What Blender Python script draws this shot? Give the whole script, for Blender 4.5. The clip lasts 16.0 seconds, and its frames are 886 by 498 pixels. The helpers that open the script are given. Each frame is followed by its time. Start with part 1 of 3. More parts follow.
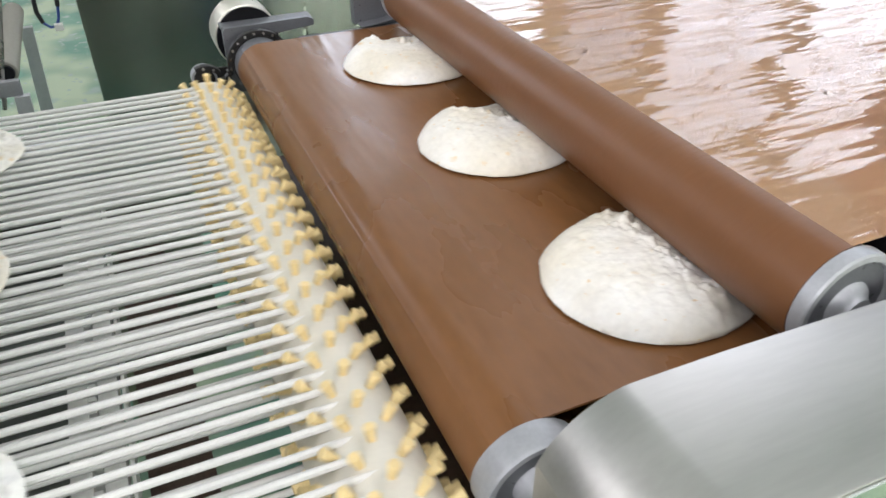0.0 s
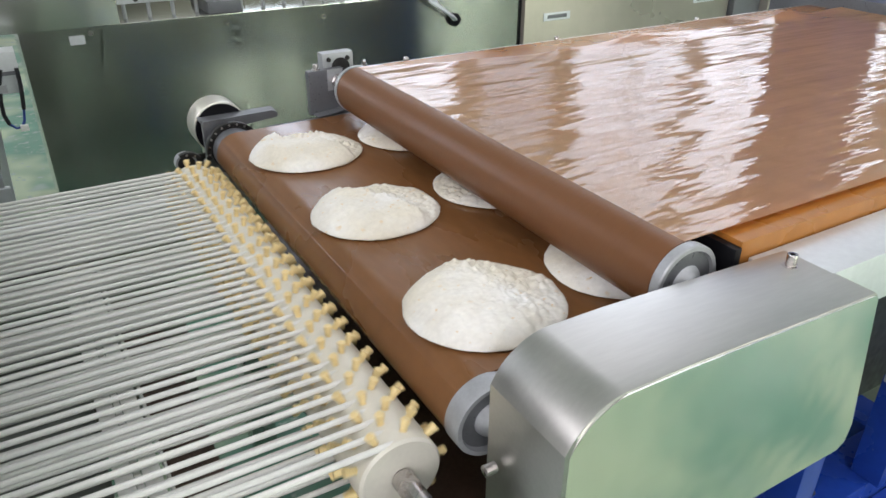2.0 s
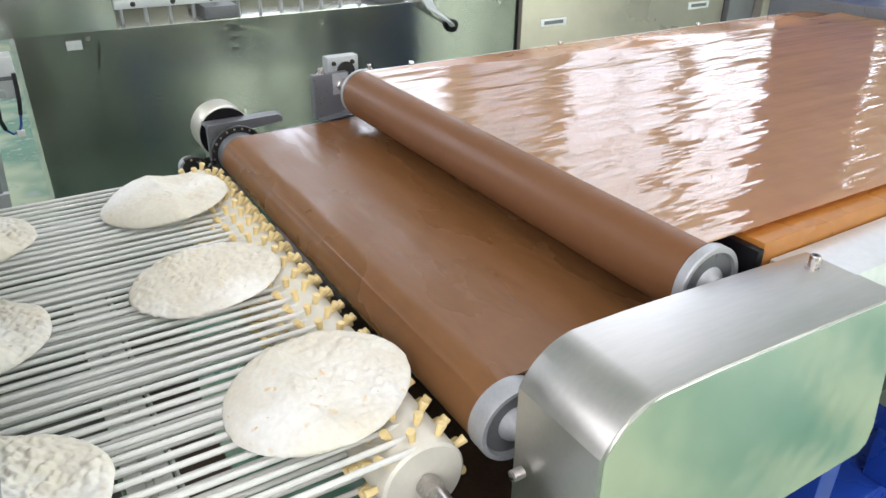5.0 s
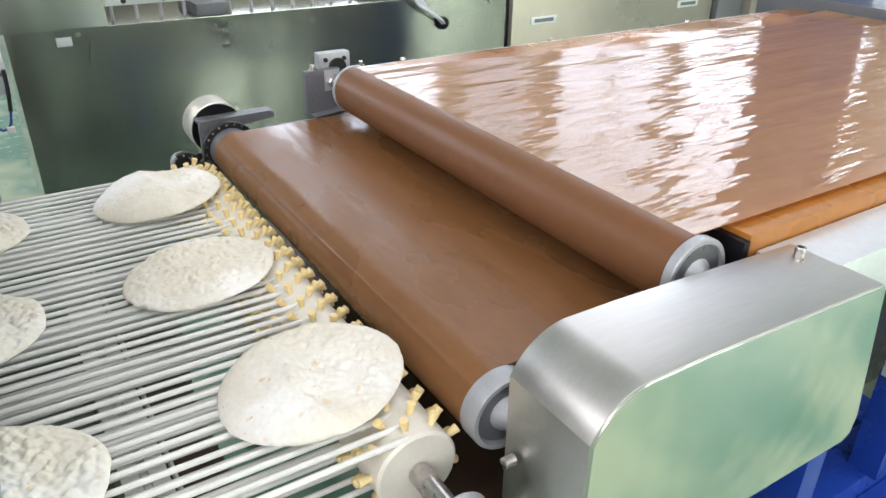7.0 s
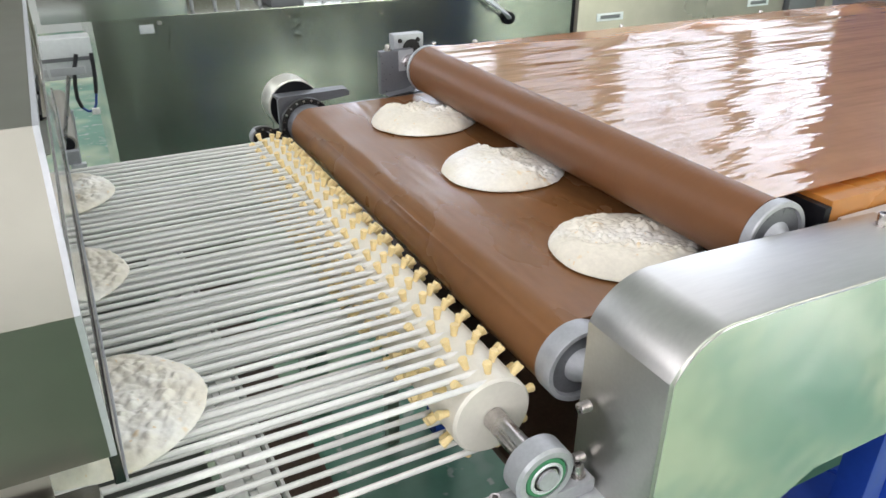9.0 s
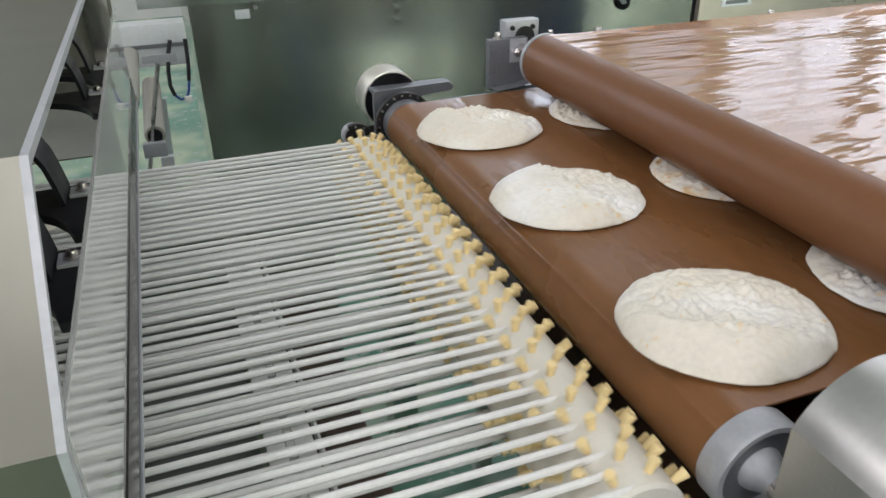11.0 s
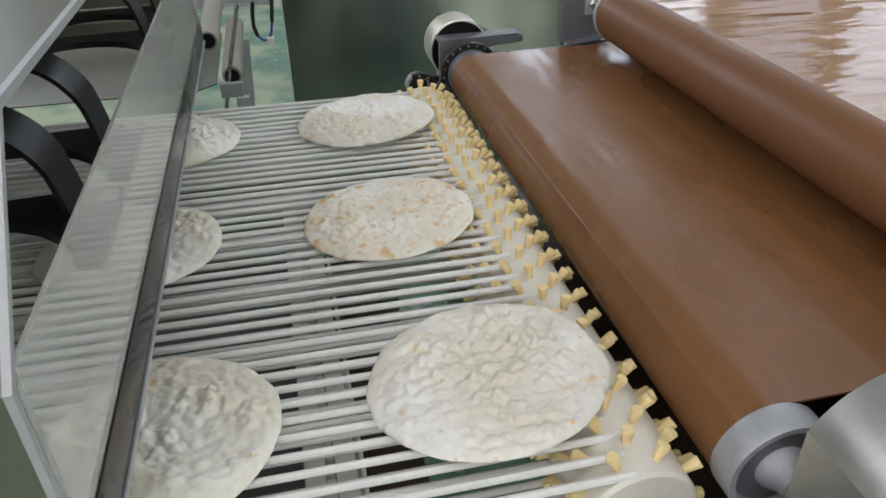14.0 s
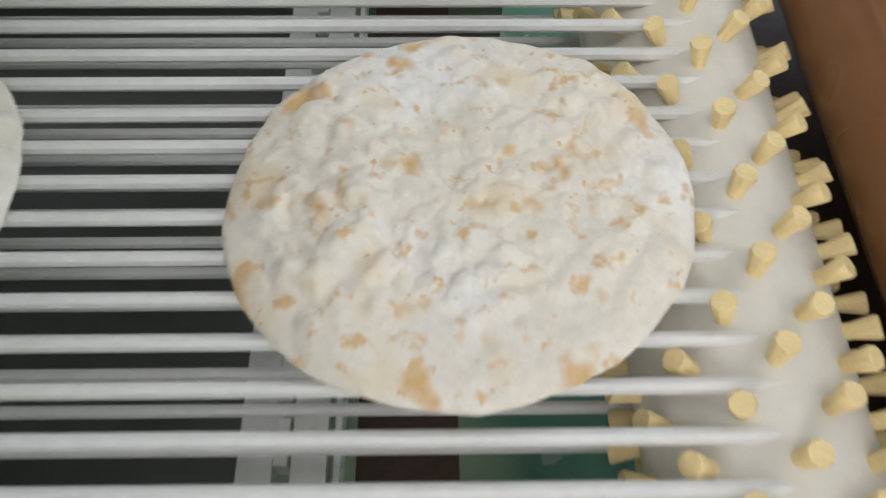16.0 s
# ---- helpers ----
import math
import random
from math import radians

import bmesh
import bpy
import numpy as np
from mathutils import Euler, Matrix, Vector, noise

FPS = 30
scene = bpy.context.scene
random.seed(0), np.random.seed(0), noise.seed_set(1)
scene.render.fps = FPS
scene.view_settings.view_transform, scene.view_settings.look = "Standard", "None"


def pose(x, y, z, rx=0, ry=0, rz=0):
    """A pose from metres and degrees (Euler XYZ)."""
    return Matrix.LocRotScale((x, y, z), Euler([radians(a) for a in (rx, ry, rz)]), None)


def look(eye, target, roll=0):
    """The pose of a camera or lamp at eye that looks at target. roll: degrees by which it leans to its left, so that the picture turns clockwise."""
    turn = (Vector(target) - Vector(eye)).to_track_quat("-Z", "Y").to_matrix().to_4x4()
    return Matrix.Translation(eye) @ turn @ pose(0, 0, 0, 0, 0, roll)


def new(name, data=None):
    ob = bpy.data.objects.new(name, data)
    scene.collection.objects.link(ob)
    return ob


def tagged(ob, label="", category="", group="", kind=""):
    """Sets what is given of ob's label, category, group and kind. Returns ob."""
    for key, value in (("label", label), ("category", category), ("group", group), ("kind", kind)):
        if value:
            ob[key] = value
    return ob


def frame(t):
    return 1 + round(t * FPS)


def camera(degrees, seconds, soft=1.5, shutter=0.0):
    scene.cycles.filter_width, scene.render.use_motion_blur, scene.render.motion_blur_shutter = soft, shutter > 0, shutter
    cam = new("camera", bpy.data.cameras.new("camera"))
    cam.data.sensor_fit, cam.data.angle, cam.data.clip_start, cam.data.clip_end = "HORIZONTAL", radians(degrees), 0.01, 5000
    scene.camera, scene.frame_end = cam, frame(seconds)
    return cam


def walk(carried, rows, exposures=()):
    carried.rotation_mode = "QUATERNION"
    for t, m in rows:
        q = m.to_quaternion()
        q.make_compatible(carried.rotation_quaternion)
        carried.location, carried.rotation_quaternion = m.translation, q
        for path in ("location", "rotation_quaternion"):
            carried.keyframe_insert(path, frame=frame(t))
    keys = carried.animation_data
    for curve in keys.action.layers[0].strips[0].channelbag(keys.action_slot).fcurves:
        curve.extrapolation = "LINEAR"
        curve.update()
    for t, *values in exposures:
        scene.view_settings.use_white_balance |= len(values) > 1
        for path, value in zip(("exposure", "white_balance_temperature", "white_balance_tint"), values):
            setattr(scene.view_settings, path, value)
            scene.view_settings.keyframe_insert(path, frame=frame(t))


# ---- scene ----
cam = camera(62.1, 16.0, shutter=0.3)
# seconds, place, heading, pitch, roll
PATH = [
    (0, -0.210, -0.296, 1.309, -23.98, -35.00, 0.07),
    (0.5, -0.182, -0.341, 1.312, -24.44, -34.91, -1.13),
    (1, -0.208, -0.404, 1.344, -26.66, -32.45, -0.85),
    (1.5, -0.295, -0.463, 1.373, -30.14, -30.21, -0.01),
    (2, -0.354, -0.497, 1.381, -30.57, -28.30, 0.28),
    (2.5, -0.383, -0.499, 1.381, -30.52, -27.90, 0.22),
    (3, -0.389, -0.487, 1.376, -30.49, -27.78, 0.18),
    (3.5, -0.379, -0.477, 1.373, -30.42, -27.77, 0.14),
    (4, -0.379, -0.474, 1.374, -30.46, -27.77, 0.19),
    (4.5, -0.383, -0.474, 1.373, -30.80, -27.78, 0.28),
    (5, -0.380, -0.475, 1.372, -31.43, -27.74, 0.49),
    (7.5, -0.395, -0.486, 1.370, -32.24, -27.87, 0.76),
    (8, -0.442, -0.482, 1.365, -31.37, -27.98, 1.15),
    (8.2, -0.457, -0.487, 1.359, -31.21, -28.01, 1.19),
    (10.3, -0.397, -0.527, 1.303, -20.81, -26.46, -1.33),
    (10.5, -0.406, -0.445, 1.303, -20.83, -27.00, -1.46),
    (11, -0.389, -0.330, 1.295, -19.97, -28.44, -0.90),
    (11.5, -0.377, -0.293, 1.302, -16.54, -28.56, 0.06),
    (12, -0.370, -0.309, 1.302, -14.36, -29.69, 0.07),
    (12.5, -0.366, -0.310, 1.293, -14.81, -29.90, 0.44),
    (13, -0.346, -0.316, 1.295, -14.59, -30.41, 0.22),
    (13.5, -0.317, -0.312, 1.288, -12.95, -31.42, -0.49),
    (14, -0.329, -0.326, 1.293, -12.08, -32.18, -1.11),
    (14.5, -0.345, -0.279, 1.240, -11.20, -36.30, -0.14),
    (15, -0.271, -0.062, 1.226, -6.69, -44.09, 0.10),
    (15.5, -0.255, 0.092, 1.206, -1.20, -52.20, -0.60),
    (16, -0.244, 0.240, 1.131, -1.60, -60.10, 1.00),
]
walk(cam, [(t, pose(x, y, z, 90 + pitch, 0, yaw) @ pose(0, 0, 0, 0, 0, roll)) for t, x, y, z, yaw, pitch, roll in PATH],
     exposures=[(0, 0.04), (0.5, -0.14), (1.5, -0.18), (2.5, -0.32), (3.5, -0.32), (4, -0.06), (5, 0.1), (8, 0.08), (10.5, -0.2), (11.5, -0.42), (13.5, -0.5), (14.2, -0.54), (15.5, -0.4), (16, -0.34)])

# ---- world and light ----
world = bpy.data.worlds.new("daylight")
scene.world = world
world.use_nodes = True
sky = world.node_tree.nodes.new("ShaderNodeTexSky")
sky.sky_type, sky.sun_disc = "NISHITA", False
sky.sun_elevation, sky.sun_rotation = radians(50), radians(200)
world.node_tree.links.new(sky.outputs[0], world.node_tree.nodes["Background"].inputs[0])
world.node_tree.nodes["Background"].inputs[1].default_value = 0.12


def window_lamp(name, m, w, h, watts, colour):
    """The sky's light in a window's opening."""
    lamp = bpy.data.lights.new(name, "AREA")
    lamp.shape, lamp.size, lamp.size_y, lamp.energy, lamp.color = "RECTANGLE", w, h, watts, colour
    ob = new(name, lamp)
    ob.matrix_world = m
    return ob


# openings: (from, to, sill, head) along each wall; the north ones look out on trees and sky, of unlike brightness
NORTH = [(-5.6, -3.0, 2.4, 6.0), (1.6, 2.5, 2.7, 4.4), (3.0, 4.3, 2.6, 4.0), (4.6, 5.8, 2.6, 4.8), (6.1, 8.3, 2.4, 6.7), (8.6, 13.5, 2.4, 6.7)]
NORTH_SKY = [14, 18, 24, 6, 14, 19]
SOUTH = [(-5.0, -2.6, 2.6, 5.6), (2.3, 3.2, 0.2, 3.4), (4.2, 6.6, 0.2, 3.4), (8.0, 10.4, 3.0, 5.6)]
WEST = [(-3.6, -1.0, 3.0, 6.7), (0.6, 3.2, 3.0, 6.7)]
XW, XE, YS, YN, ZC = -7.0, 14.0, -6.0, 7.0, 7.0
for (a, b, lo, hi), watts in zip(NORTH, NORTH_SKY):
    window_lamp("north_daylight", look(((a + b) / 2, YN + 0.10, (lo + hi) / 2), ((a + b) / 2, YN - 1, (lo + hi) / 2)), b - a, hi - lo, watts * (b - a) * (hi - lo), (0.81, 0.87, 1.0))
for a, b, lo, hi in SOUTH:
    window_lamp("south_daylight", look(((a + b) / 2, YS - 0.10, (lo + hi) / 2), ((a + b) / 2, YS + 1, (lo + hi) / 2)), b - a, hi - lo, (46 if b < 0 else 30) * (b - a) * (hi - lo), (1.0, 0.955, 0.96) if lo > 1 else (0.92, 1.0, 0.80))
for a, b, lo, hi in WEST:
    window_lamp("west_daylight", look((XW - 0.10, (a + b) / 2, (lo + hi) / 2), (XW + 1, (a + b) / 2, (lo + hi) / 2)), b - a, hi - lo, 17 * (b - a) * (hi - lo), (1.0, 0.95, 0.98))

# unseen roof lights, added to brighten breads, cords and guard: (x from, to, y from, to, watts a square metre)
ROOF_LIGHTS = [(-2.6, 0.2, -3.0, -1.4, 26), (1.4, 4.2, -3.0, -1.4, 22), (2.6, 8.2, 3.0, 6.4, 6.5)]
for x0, x1, y0, y1, watts in ROOF_LIGHTS:
    window_lamp("roof_daylight", look(((x0 + x1) / 2, (y0 + y1) / 2, ZC + 0.12), ((x0 + x1) / 2, (y0 + y1) / 2 + 0.001, 0)), x1 - x0, y1 - y0, watts * (x1 - x0) * (y1 - y0), (1.0, 0.965, 1.0))


# ---- materials ----
def material(name, base, rough=0.5, metal=0.0, vary=0.15, scale=8.0, stretch=(1, 1, 1), bump=0.0, bump_scale=60.0, rough_vary=0.1, second=None, spots=None, coat=0.0, bump_stretch=None, spec=0.5, bump_detail=3.0, clear=0.0):
    """A surface with grain at two scales; second: a colour mixed in by a coarse noise; spots: (colour, scale, from, to)."""
    m = bpy.data.materials.new(name)
    m.use_nodes = True
    nt = m.node_tree
    n, link = nt.nodes, nt.links.new
    p = n["Principled BSDF"]
    tex = n.new("ShaderNodeTexCoord")
    info = n.new("ShaderNodeObjectInfo")
    shift = n.new("ShaderNodeVectorMath")
    shift.operation = "MULTIPLY_ADD"
    mult = n.new("ShaderNodeCombineXYZ")
    for k in range(3):
        link(info.outputs["Random"], mult.inputs[k])
    link(mult.outputs[0], shift.inputs[0])
    shift.inputs[1].default_value = (7.3, 4.1, 9.7)
    link(tex.outputs["Object"], shift.inputs[2])
    mp = n.new("ShaderNodeMapping")
    mp.inputs["Scale"].default_value = stretch
    link(shift.outputs[0], mp.inputs[0])

    def noise_at(s, detail=4.0, vec=None):
        t = n.new("ShaderNodeTexNoise")
        t.inputs["Scale"].default_value, t.inputs["Detail"].default_value = s, detail
        link((vec or mp).outputs[0], t.inputs["Vector"])
        return t

    coarse, fine = noise_at(scale), noise_at(scale * 9.0)
    add = n.new("ShaderNodeMath")
    add.operation = "ADD"
    link(coarse.outputs[0], add.inputs[0])
    link(fine.outputs[0], add.inputs[1])
    ramp = n.new("ShaderNodeMapRange")
    ramp.inputs["From Min"].default_value, ramp.inputs["From Max"].default_value = 0.7, 1.3
    ramp.inputs["To Min"].default_value, ramp.inputs["To Max"].default_value = 1 - vary, 1 + vary
    link(add.outputs[0], ramp.inputs["Value"])
    mix = n.new("ShaderNodeMix")
    mix.data_type, mix.blend_type = "RGBA", "MULTIPLY"
    mix.inputs["Factor"].default_value = 1.0
    last = None
    if second:
        sm = n.new("ShaderNodeMix")
        sm.data_type = "RGBA"
        sm.inputs["A"].default_value, sm.inputs["B"].default_value = (*base, 1), (*second, 1)
        st = n.new("ShaderNodeMapRange")
        st.inputs["From Min"].default_value, st.inputs["From Max"].default_value = 0.45, 0.65
        big = noise_at(scale * 0.45, 6.0)
        link(big.outputs[0], st.inputs["Value"])
        link(st.outputs[0], sm.inputs["Factor"])
        link(sm.outputs["Result"], mix.inputs["A"])
    else:
        mix.inputs["A"].default_value = (*base, 1)
    link(ramp.outputs[0], mix.inputs["B"])
    last = mix.outputs["Result"]
    for colour, s, lo, hi in spots or ():
        sp = noise_at(s, 2.0)
        rg = n.new("ShaderNodeMapRange")
        rg.inputs["From Min"].default_value, rg.inputs["From Max"].default_value = lo, hi
        link(sp.outputs[0], rg.inputs["Value"])
        mx = n.new("ShaderNodeMix")
        mx.data_type = "RGBA"
        link(rg.outputs[0], mx.inputs["Factor"])
        link(last, mx.inputs["A"])
        mx.inputs["B"].default_value = (*colour, 1)
        last = mx.outputs["Result"]
    link(last, p.inputs["Base Color"])
    rr = n.new("ShaderNodeMapRange")
    rr.inputs["From Min"].default_value, rr.inputs["From Max"].default_value = 0.3, 0.7
    rr.inputs["To Min"].default_value, rr.inputs["To Max"].default_value = max(0.02, rough - rough_vary), min(1.0, rough + rough_vary)
    link(coarse.outputs[0], rr.inputs["Value"])
    link(rr.outputs[0], p.inputs["Roughness"])
    p.inputs["Metallic"].default_value = metal
    p.inputs["Coat Weight"].default_value = coat
    p.inputs["Specular IOR Level"].default_value = spec
    p.inputs["Transmission Weight"].default_value = clear
    if clear:
        p.inputs["IOR"].default_value = 1.3
    if bump:
        vec = mp
        if bump_stretch:
            vec = n.new("ShaderNodeMapping")
            vec.inputs["Scale"].default_value = bump_stretch
            link(tex.outputs["Object"], vec.inputs[0])
        b = n.new("ShaderNodeBump")
        b.inputs["Strength"].default_value, b.inputs["Distance"].default_value = 1.0, bump
        bn = noise_at(bump_scale, bump_detail, vec)
        link(bn.outputs[0], b.inputs["Height"])
        link(b.outputs[0], p.inputs["Normal"])
    return m


BELT = material("brown_ptfe_belt", (0.188, 0.084, 0.031), 0.30, vary=0.10, scale=2.6, stretch=(4, 1.5, 1), rough_vary=0.15, spec=0.34, bump=0.0022, bump_scale=1.0, bump_stretch=(22, 5, 5), bump_detail=2.0)
# upper belt's top: base colour lightened to stand for the light on it
FILM = material("lit_glossy_brown_belt", (0.68, 0.395, 0.205), 0.06, vary=0.05, scale=3, bump=0.0060, bump_scale=1.0, bump_stretch=(2.4, 15, 3), bump_detail=3.2, rough_vary=0.03, spec=0.85)
# the same belt round the roller, with its shade put into the colour
ROLLBELT = material("shaded_matt_brown_belt", (0.160, 0.070, 0.030), 0.36, spec=0.3, vary=0.05, scale=5, bump=0.0002, bump_scale=9, bump_stretch=(6, 20, 6))
AMBER = material("amber_bed_sheet", (0.36, 0.145, 0.03), 0.25, vary=0.10, scale=6)
STEEL = material("brushed_stainless", (0.52, 0.50, 0.46), 0.27, 1.0, vary=0.05, scale=3, stretch=(1, 1, 1), rough_vary=0.08)
BRUSHED = material("brushed_cabinet_steel", (0.63, 0.64, 0.60), 0.22, 1.0, vary=0.06, scale=1.2, rough_vary=0.05)
GUARD = material("satin_guard_steel", (0.52, 0.51, 0.485), 0.37, 1.0, vary=0.05, scale=5, stretch=(0.6, 5, 5), rough_vary=0.05)
ALU = material("cast_aluminium", (0.40, 0.41, 0.43), 0.46, 0.4, vary=0.08, scale=25)
# part of the white haze stands in for bright sky reflected in the strip
ACRYLIC = material("sky_hazed_clear_acrylic", (0.95, 0.95, 0.93), 0.05, vary=0.03, scale=12, stretch=(1, 1, 0.25), rough_vary=0.04, clear=0.84)
GREY = material("grey_painted_aluminium", (0.17, 0.175, 0.19), 0.42, 0.4, vary=0.08, scale=30, spots=[((0.05, 0.05, 0.06), 160, 0.68, 0.72)])
RAIL = material("anodised_rail", (0.66, 0.68, 0.70), 0.42, 0.5, vary=0.06, scale=10)
HOODSTEEL = material("satin_hood_steel", (0.20, 0.196, 0.165), 0.38, 1.0, vary=0.06, scale=3, rough_vary=0.08)
# tray steel darkened: the shade between the cords is in this colour
TRAY = material("shaded_tray_steel", (0.13, 0.14, 0.125), 0.35, 0.5, vary=0.06, scale=4)
RIBBED = material("cream_ribbed_rubber", (0.34, 0.325, 0.28), 0.6, vary=0.10, scale=20)
FACE = material("bright_face_steel", (0.93, 0.94, 0.89), 0.17, 1.0, vary=0.04, scale=4, rough_vary=0.05, bump=0.004, bump_scale=5)
LIP = material("dark_bent_steel", (0.09, 0.08, 0.08), 0.22, 1.0, vary=0.12, scale=20)
SHAFT = material("turned_steel_shaft", (0.50, 0.47, 0.46), 0.28, 1.0, vary=0.15, scale=30)
DARK = material("oiled_black_steel", (0.025, 0.024, 0.024), 0.45, 0.3, vary=0.3, scale=60)
DRUM = material("pale_turned_steel", (0.72, 0.69, 0.62), 0.36, 0.75, vary=0.05, scale=12, stretch=(1, 6, 1))
BLACK = material("black_painted_plate", (0.008, 0.008, 0.010), 0.40, spec=0.18, vary=0.2, scale=20)
NYLON = material("white_nylon", (0.70, 0.67, 0.59), 0.42, vary=0.04, scale=20, rough_vary=0.05)
CORD = material("white_round_cord", (0.73, 0.725, 0.70), 0.45, vary=0.06, scale=20)
PEG = material("pale_yellow_rubber_peg", (0.84, 0.66, 0.33), 0.62, vary=0.10, scale=90)
BLUE = material("blue_painted_frame", (0.012, 0.045, 0.30), 0.30, vary=0.10, scale=8, spots=[((0.20, 0.22, 0.26), 40, 0.72, 0.78)])
# broad pale and dark blotches colour in uneven light; finer pale spots are scuffs
FLOOR = material("green_epoxy_floor", (0.125, 0.27, 0.20), 0.20, vary=0.15, scale=1.5, spots=[((0.40, 0.48, 0.33), 2.1, 0.47, 0.60), ((0.30, 0.39, 0.33), 5, 0.60, 0.72), ((0.07, 0.17, 0.125), 3, 0.64, 0.80), ((0.32, 0.40, 0.35), 24, 0.62, 0.68)])
WALL = material("white_plaster", (0.60, 0.60, 0.585), 0.8, vary=0.04, scale=1.0, bump=0.001, bump_scale=40)
ROOF = material("grey_ceiling_sheet", (0.50, 0.505, 0.50), 0.7, vary=0.04, scale=0.6)
FRAME = material("white_window_frame", (0.75, 0.75, 0.74), 0.5, vary=0.04, scale=6)
CREAM = material("cream_painted_cabinet", (0.42, 0.385, 0.335), 0.34, 0.6, vary=0.06, scale=2)
BROWN = material("dark_brown_tray", (0.085, 0.050, 0.036), 0.5, vary=0.25, scale=20)
GREYP = material("light_grey_plastic", (0.84, 0.84, 0.80), 0.5, vary=0.06, scale=20)
GREEN = material("green_seal", (0.04, 0.20, 0.09), 0.45, vary=0.1, scale=60)
CABLE = material("black_cable", (0.012, 0.012, 0.015), 0.5, vary=0.1, scale=50)
WIRE = material("blue_wire", (0.03, 0.07, 0.30), 0.5, vary=0.1, scale=50)
PLATE = material("white_label_plate", (0.70, 0.73, 0.76), 0.4, 0.2, vary=0.04, scale=30)
BREAD = material("floury_flatbread", (0.735, 0.685, 0.58), 0.72, vary=0.07, scale=19, second=(0.86, 0.845, 0.81), spots=[((0.74, 0.57, 0.34), 42, 0.67, 0.76), ((0.74, 0.56, 0.33), 120, 0.69, 0.74)], bump=0.0007, bump_scale=170)
TOAST = material("toasted_flatbread", (0.79, 0.735, 0.63), 0.72, vary=0.07, scale=28, second=(0.86, 0.84, 0.81), spots=[((0.80, 0.66, 0.45), 24, 0.53, 0.70), ((0.67, 0.44, 0.20), 50, 0.595, 0.72), ((0.70, 0.49, 0.27), 105, 0.59, 0.71), ((0.70, 0.48, 0.24), 190, 0.67, 0.75)], bump=0.0012, bump_scale=150)


# ---- mesh helpers ----
def box(bm, x0, x1, y0, y1, z0, z1, bevel=0.0, turn=None):
    made = bmesh.ops.create_cube(bm, size=1.0, matrix=Matrix.Translation(((x0 + x1) / 2, (y0 + y1) / 2, (z0 + z1) / 2)) @ Matrix.Diagonal((x1 - x0, y1 - y0, z1 - z0, 1)))
    if bevel:
        edges = list({e for v in made["verts"] for e in v.link_edges})
        bmesh.ops.bevel(bm, geom=edges, offset=bevel, segments=2, profile=0.7, affect="EDGES")
    return bm


def ring(bm, centre, radii, axis="y", seg=40, close=True):
    """A turned solid about an axis through centre: radii is a list of (along, radius)."""
    loops = []
    for along, r in radii:
        loop = []
        for k in range(seg):
            a = 2 * math.pi * k / seg
            u, v = r * math.cos(a), r * math.sin(a)
            p = {"y": (u, along, v), "x": (along, u, v), "z": (u, v, along)}[axis]
            loop.append(bm.verts.new((centre[0] + p[0], centre[1] + p[1], centre[2] + p[2])))
        loops.append(loop)
    for a, b in zip(loops, loops[1:]):
        for k in range(seg):
            bm.faces.new((a[k], a[(k + 1) % seg], b[(k + 1) % seg], b[k]))
    if close:
        bm.faces.new(loops[0])
        bm.faces.new(loops[-1])
    return bm


def prism(bm, outline, a, b, axis="y"):
    """A solid with the given outline, drawn out from a to b along an axis. For y the outline is (x, z); for x it is (y, z)."""
    def at(p, s):
        return {"y": (p[0], s, p[1]), "x": (s, p[0], p[1]), "z": (p[0], p[1], s)}[axis]
    one, two = [bm.verts.new(at(p, a)) for p in outline], [bm.verts.new(at(p, b)) for p in outline]
    n = len(outline)
    for k in range(n):
        bm.faces.new((one[k], one[(k + 1) % n], two[(k + 1) % n], two[k]))
    bm.faces.new(one)
    bm.faces.new(two)
    return bm


def band(bm, line, thick, a, b, axis="y"):
    """A bent sheet: an open line given a thickness, drawn out from a to b."""
    out = []
    for k, p in enumerate(line):
        q0, q1 = line[max(0, k - 1)], line[min(len(line) - 1, k + 1)]
        d = Vector((q1[0] - q0[0], q1[1] - q0[1])).normalized()
        out.append((p[0] - d.y * thick, p[1] + d.x * thick))
    return prism(bm, list(line) + out[::-1], a, b, axis)


def tube(bm, points, r, seg=8, closed=False):
    """A round cord along points."""
    pts = [Vector(p) for p in points]
    n, loops = len(pts), []
    for k, p in enumerate(pts):
        d = (pts[(k + 1) % n] - pts[k - 1]) if closed else (pts[min(k + 1, n - 1)] - pts[max(k - 1, 0)])
        side = d.cross(Vector((0.013, 1, 0.017))).normalized()
        up = side.cross(d).normalized()
        loops.append([bm.verts.new(p + r * (math.cos(2 * math.pi * j / seg) * side + math.sin(2 * math.pi * j / seg) * up)) for j in range(seg)])
    pairs = list(zip(loops, loops[1:])) + ([(loops[-1], loops[0])] if closed else [])
    for a, b in pairs:
        for j in range(seg):
            bm.faces.new((a[j], a[(j + 1) % seg], b[(j + 1) % seg], b[j]))
    if not closed:
        bm.faces.new(loops[0])
        bm.faces.new(loops[-1])
    return bm


def to_mesh(name, bm, mat, smooth=35):
    bmesh.ops.recalc_face_normals(bm, faces=bm.faces)
    me = bpy.data.meshes.new(name)
    bm.to_mesh(me)
    bm.free()
    me.materials.append(mat)
    if smooth:
        me.polygons.foreach_set("use_smooth", [True] * len(me.polygons))
        me.set_sharp_from_angle(angle=radians(smooth))
    return me


def part(name, bm, mat, parent=None, label="", smooth=35):
    """One mesh object, under a thing or a part."""
    ob = new(name, to_mesh(name, bm, mat, smooth))
    ob.parent = parent
    return tagged(ob, label)


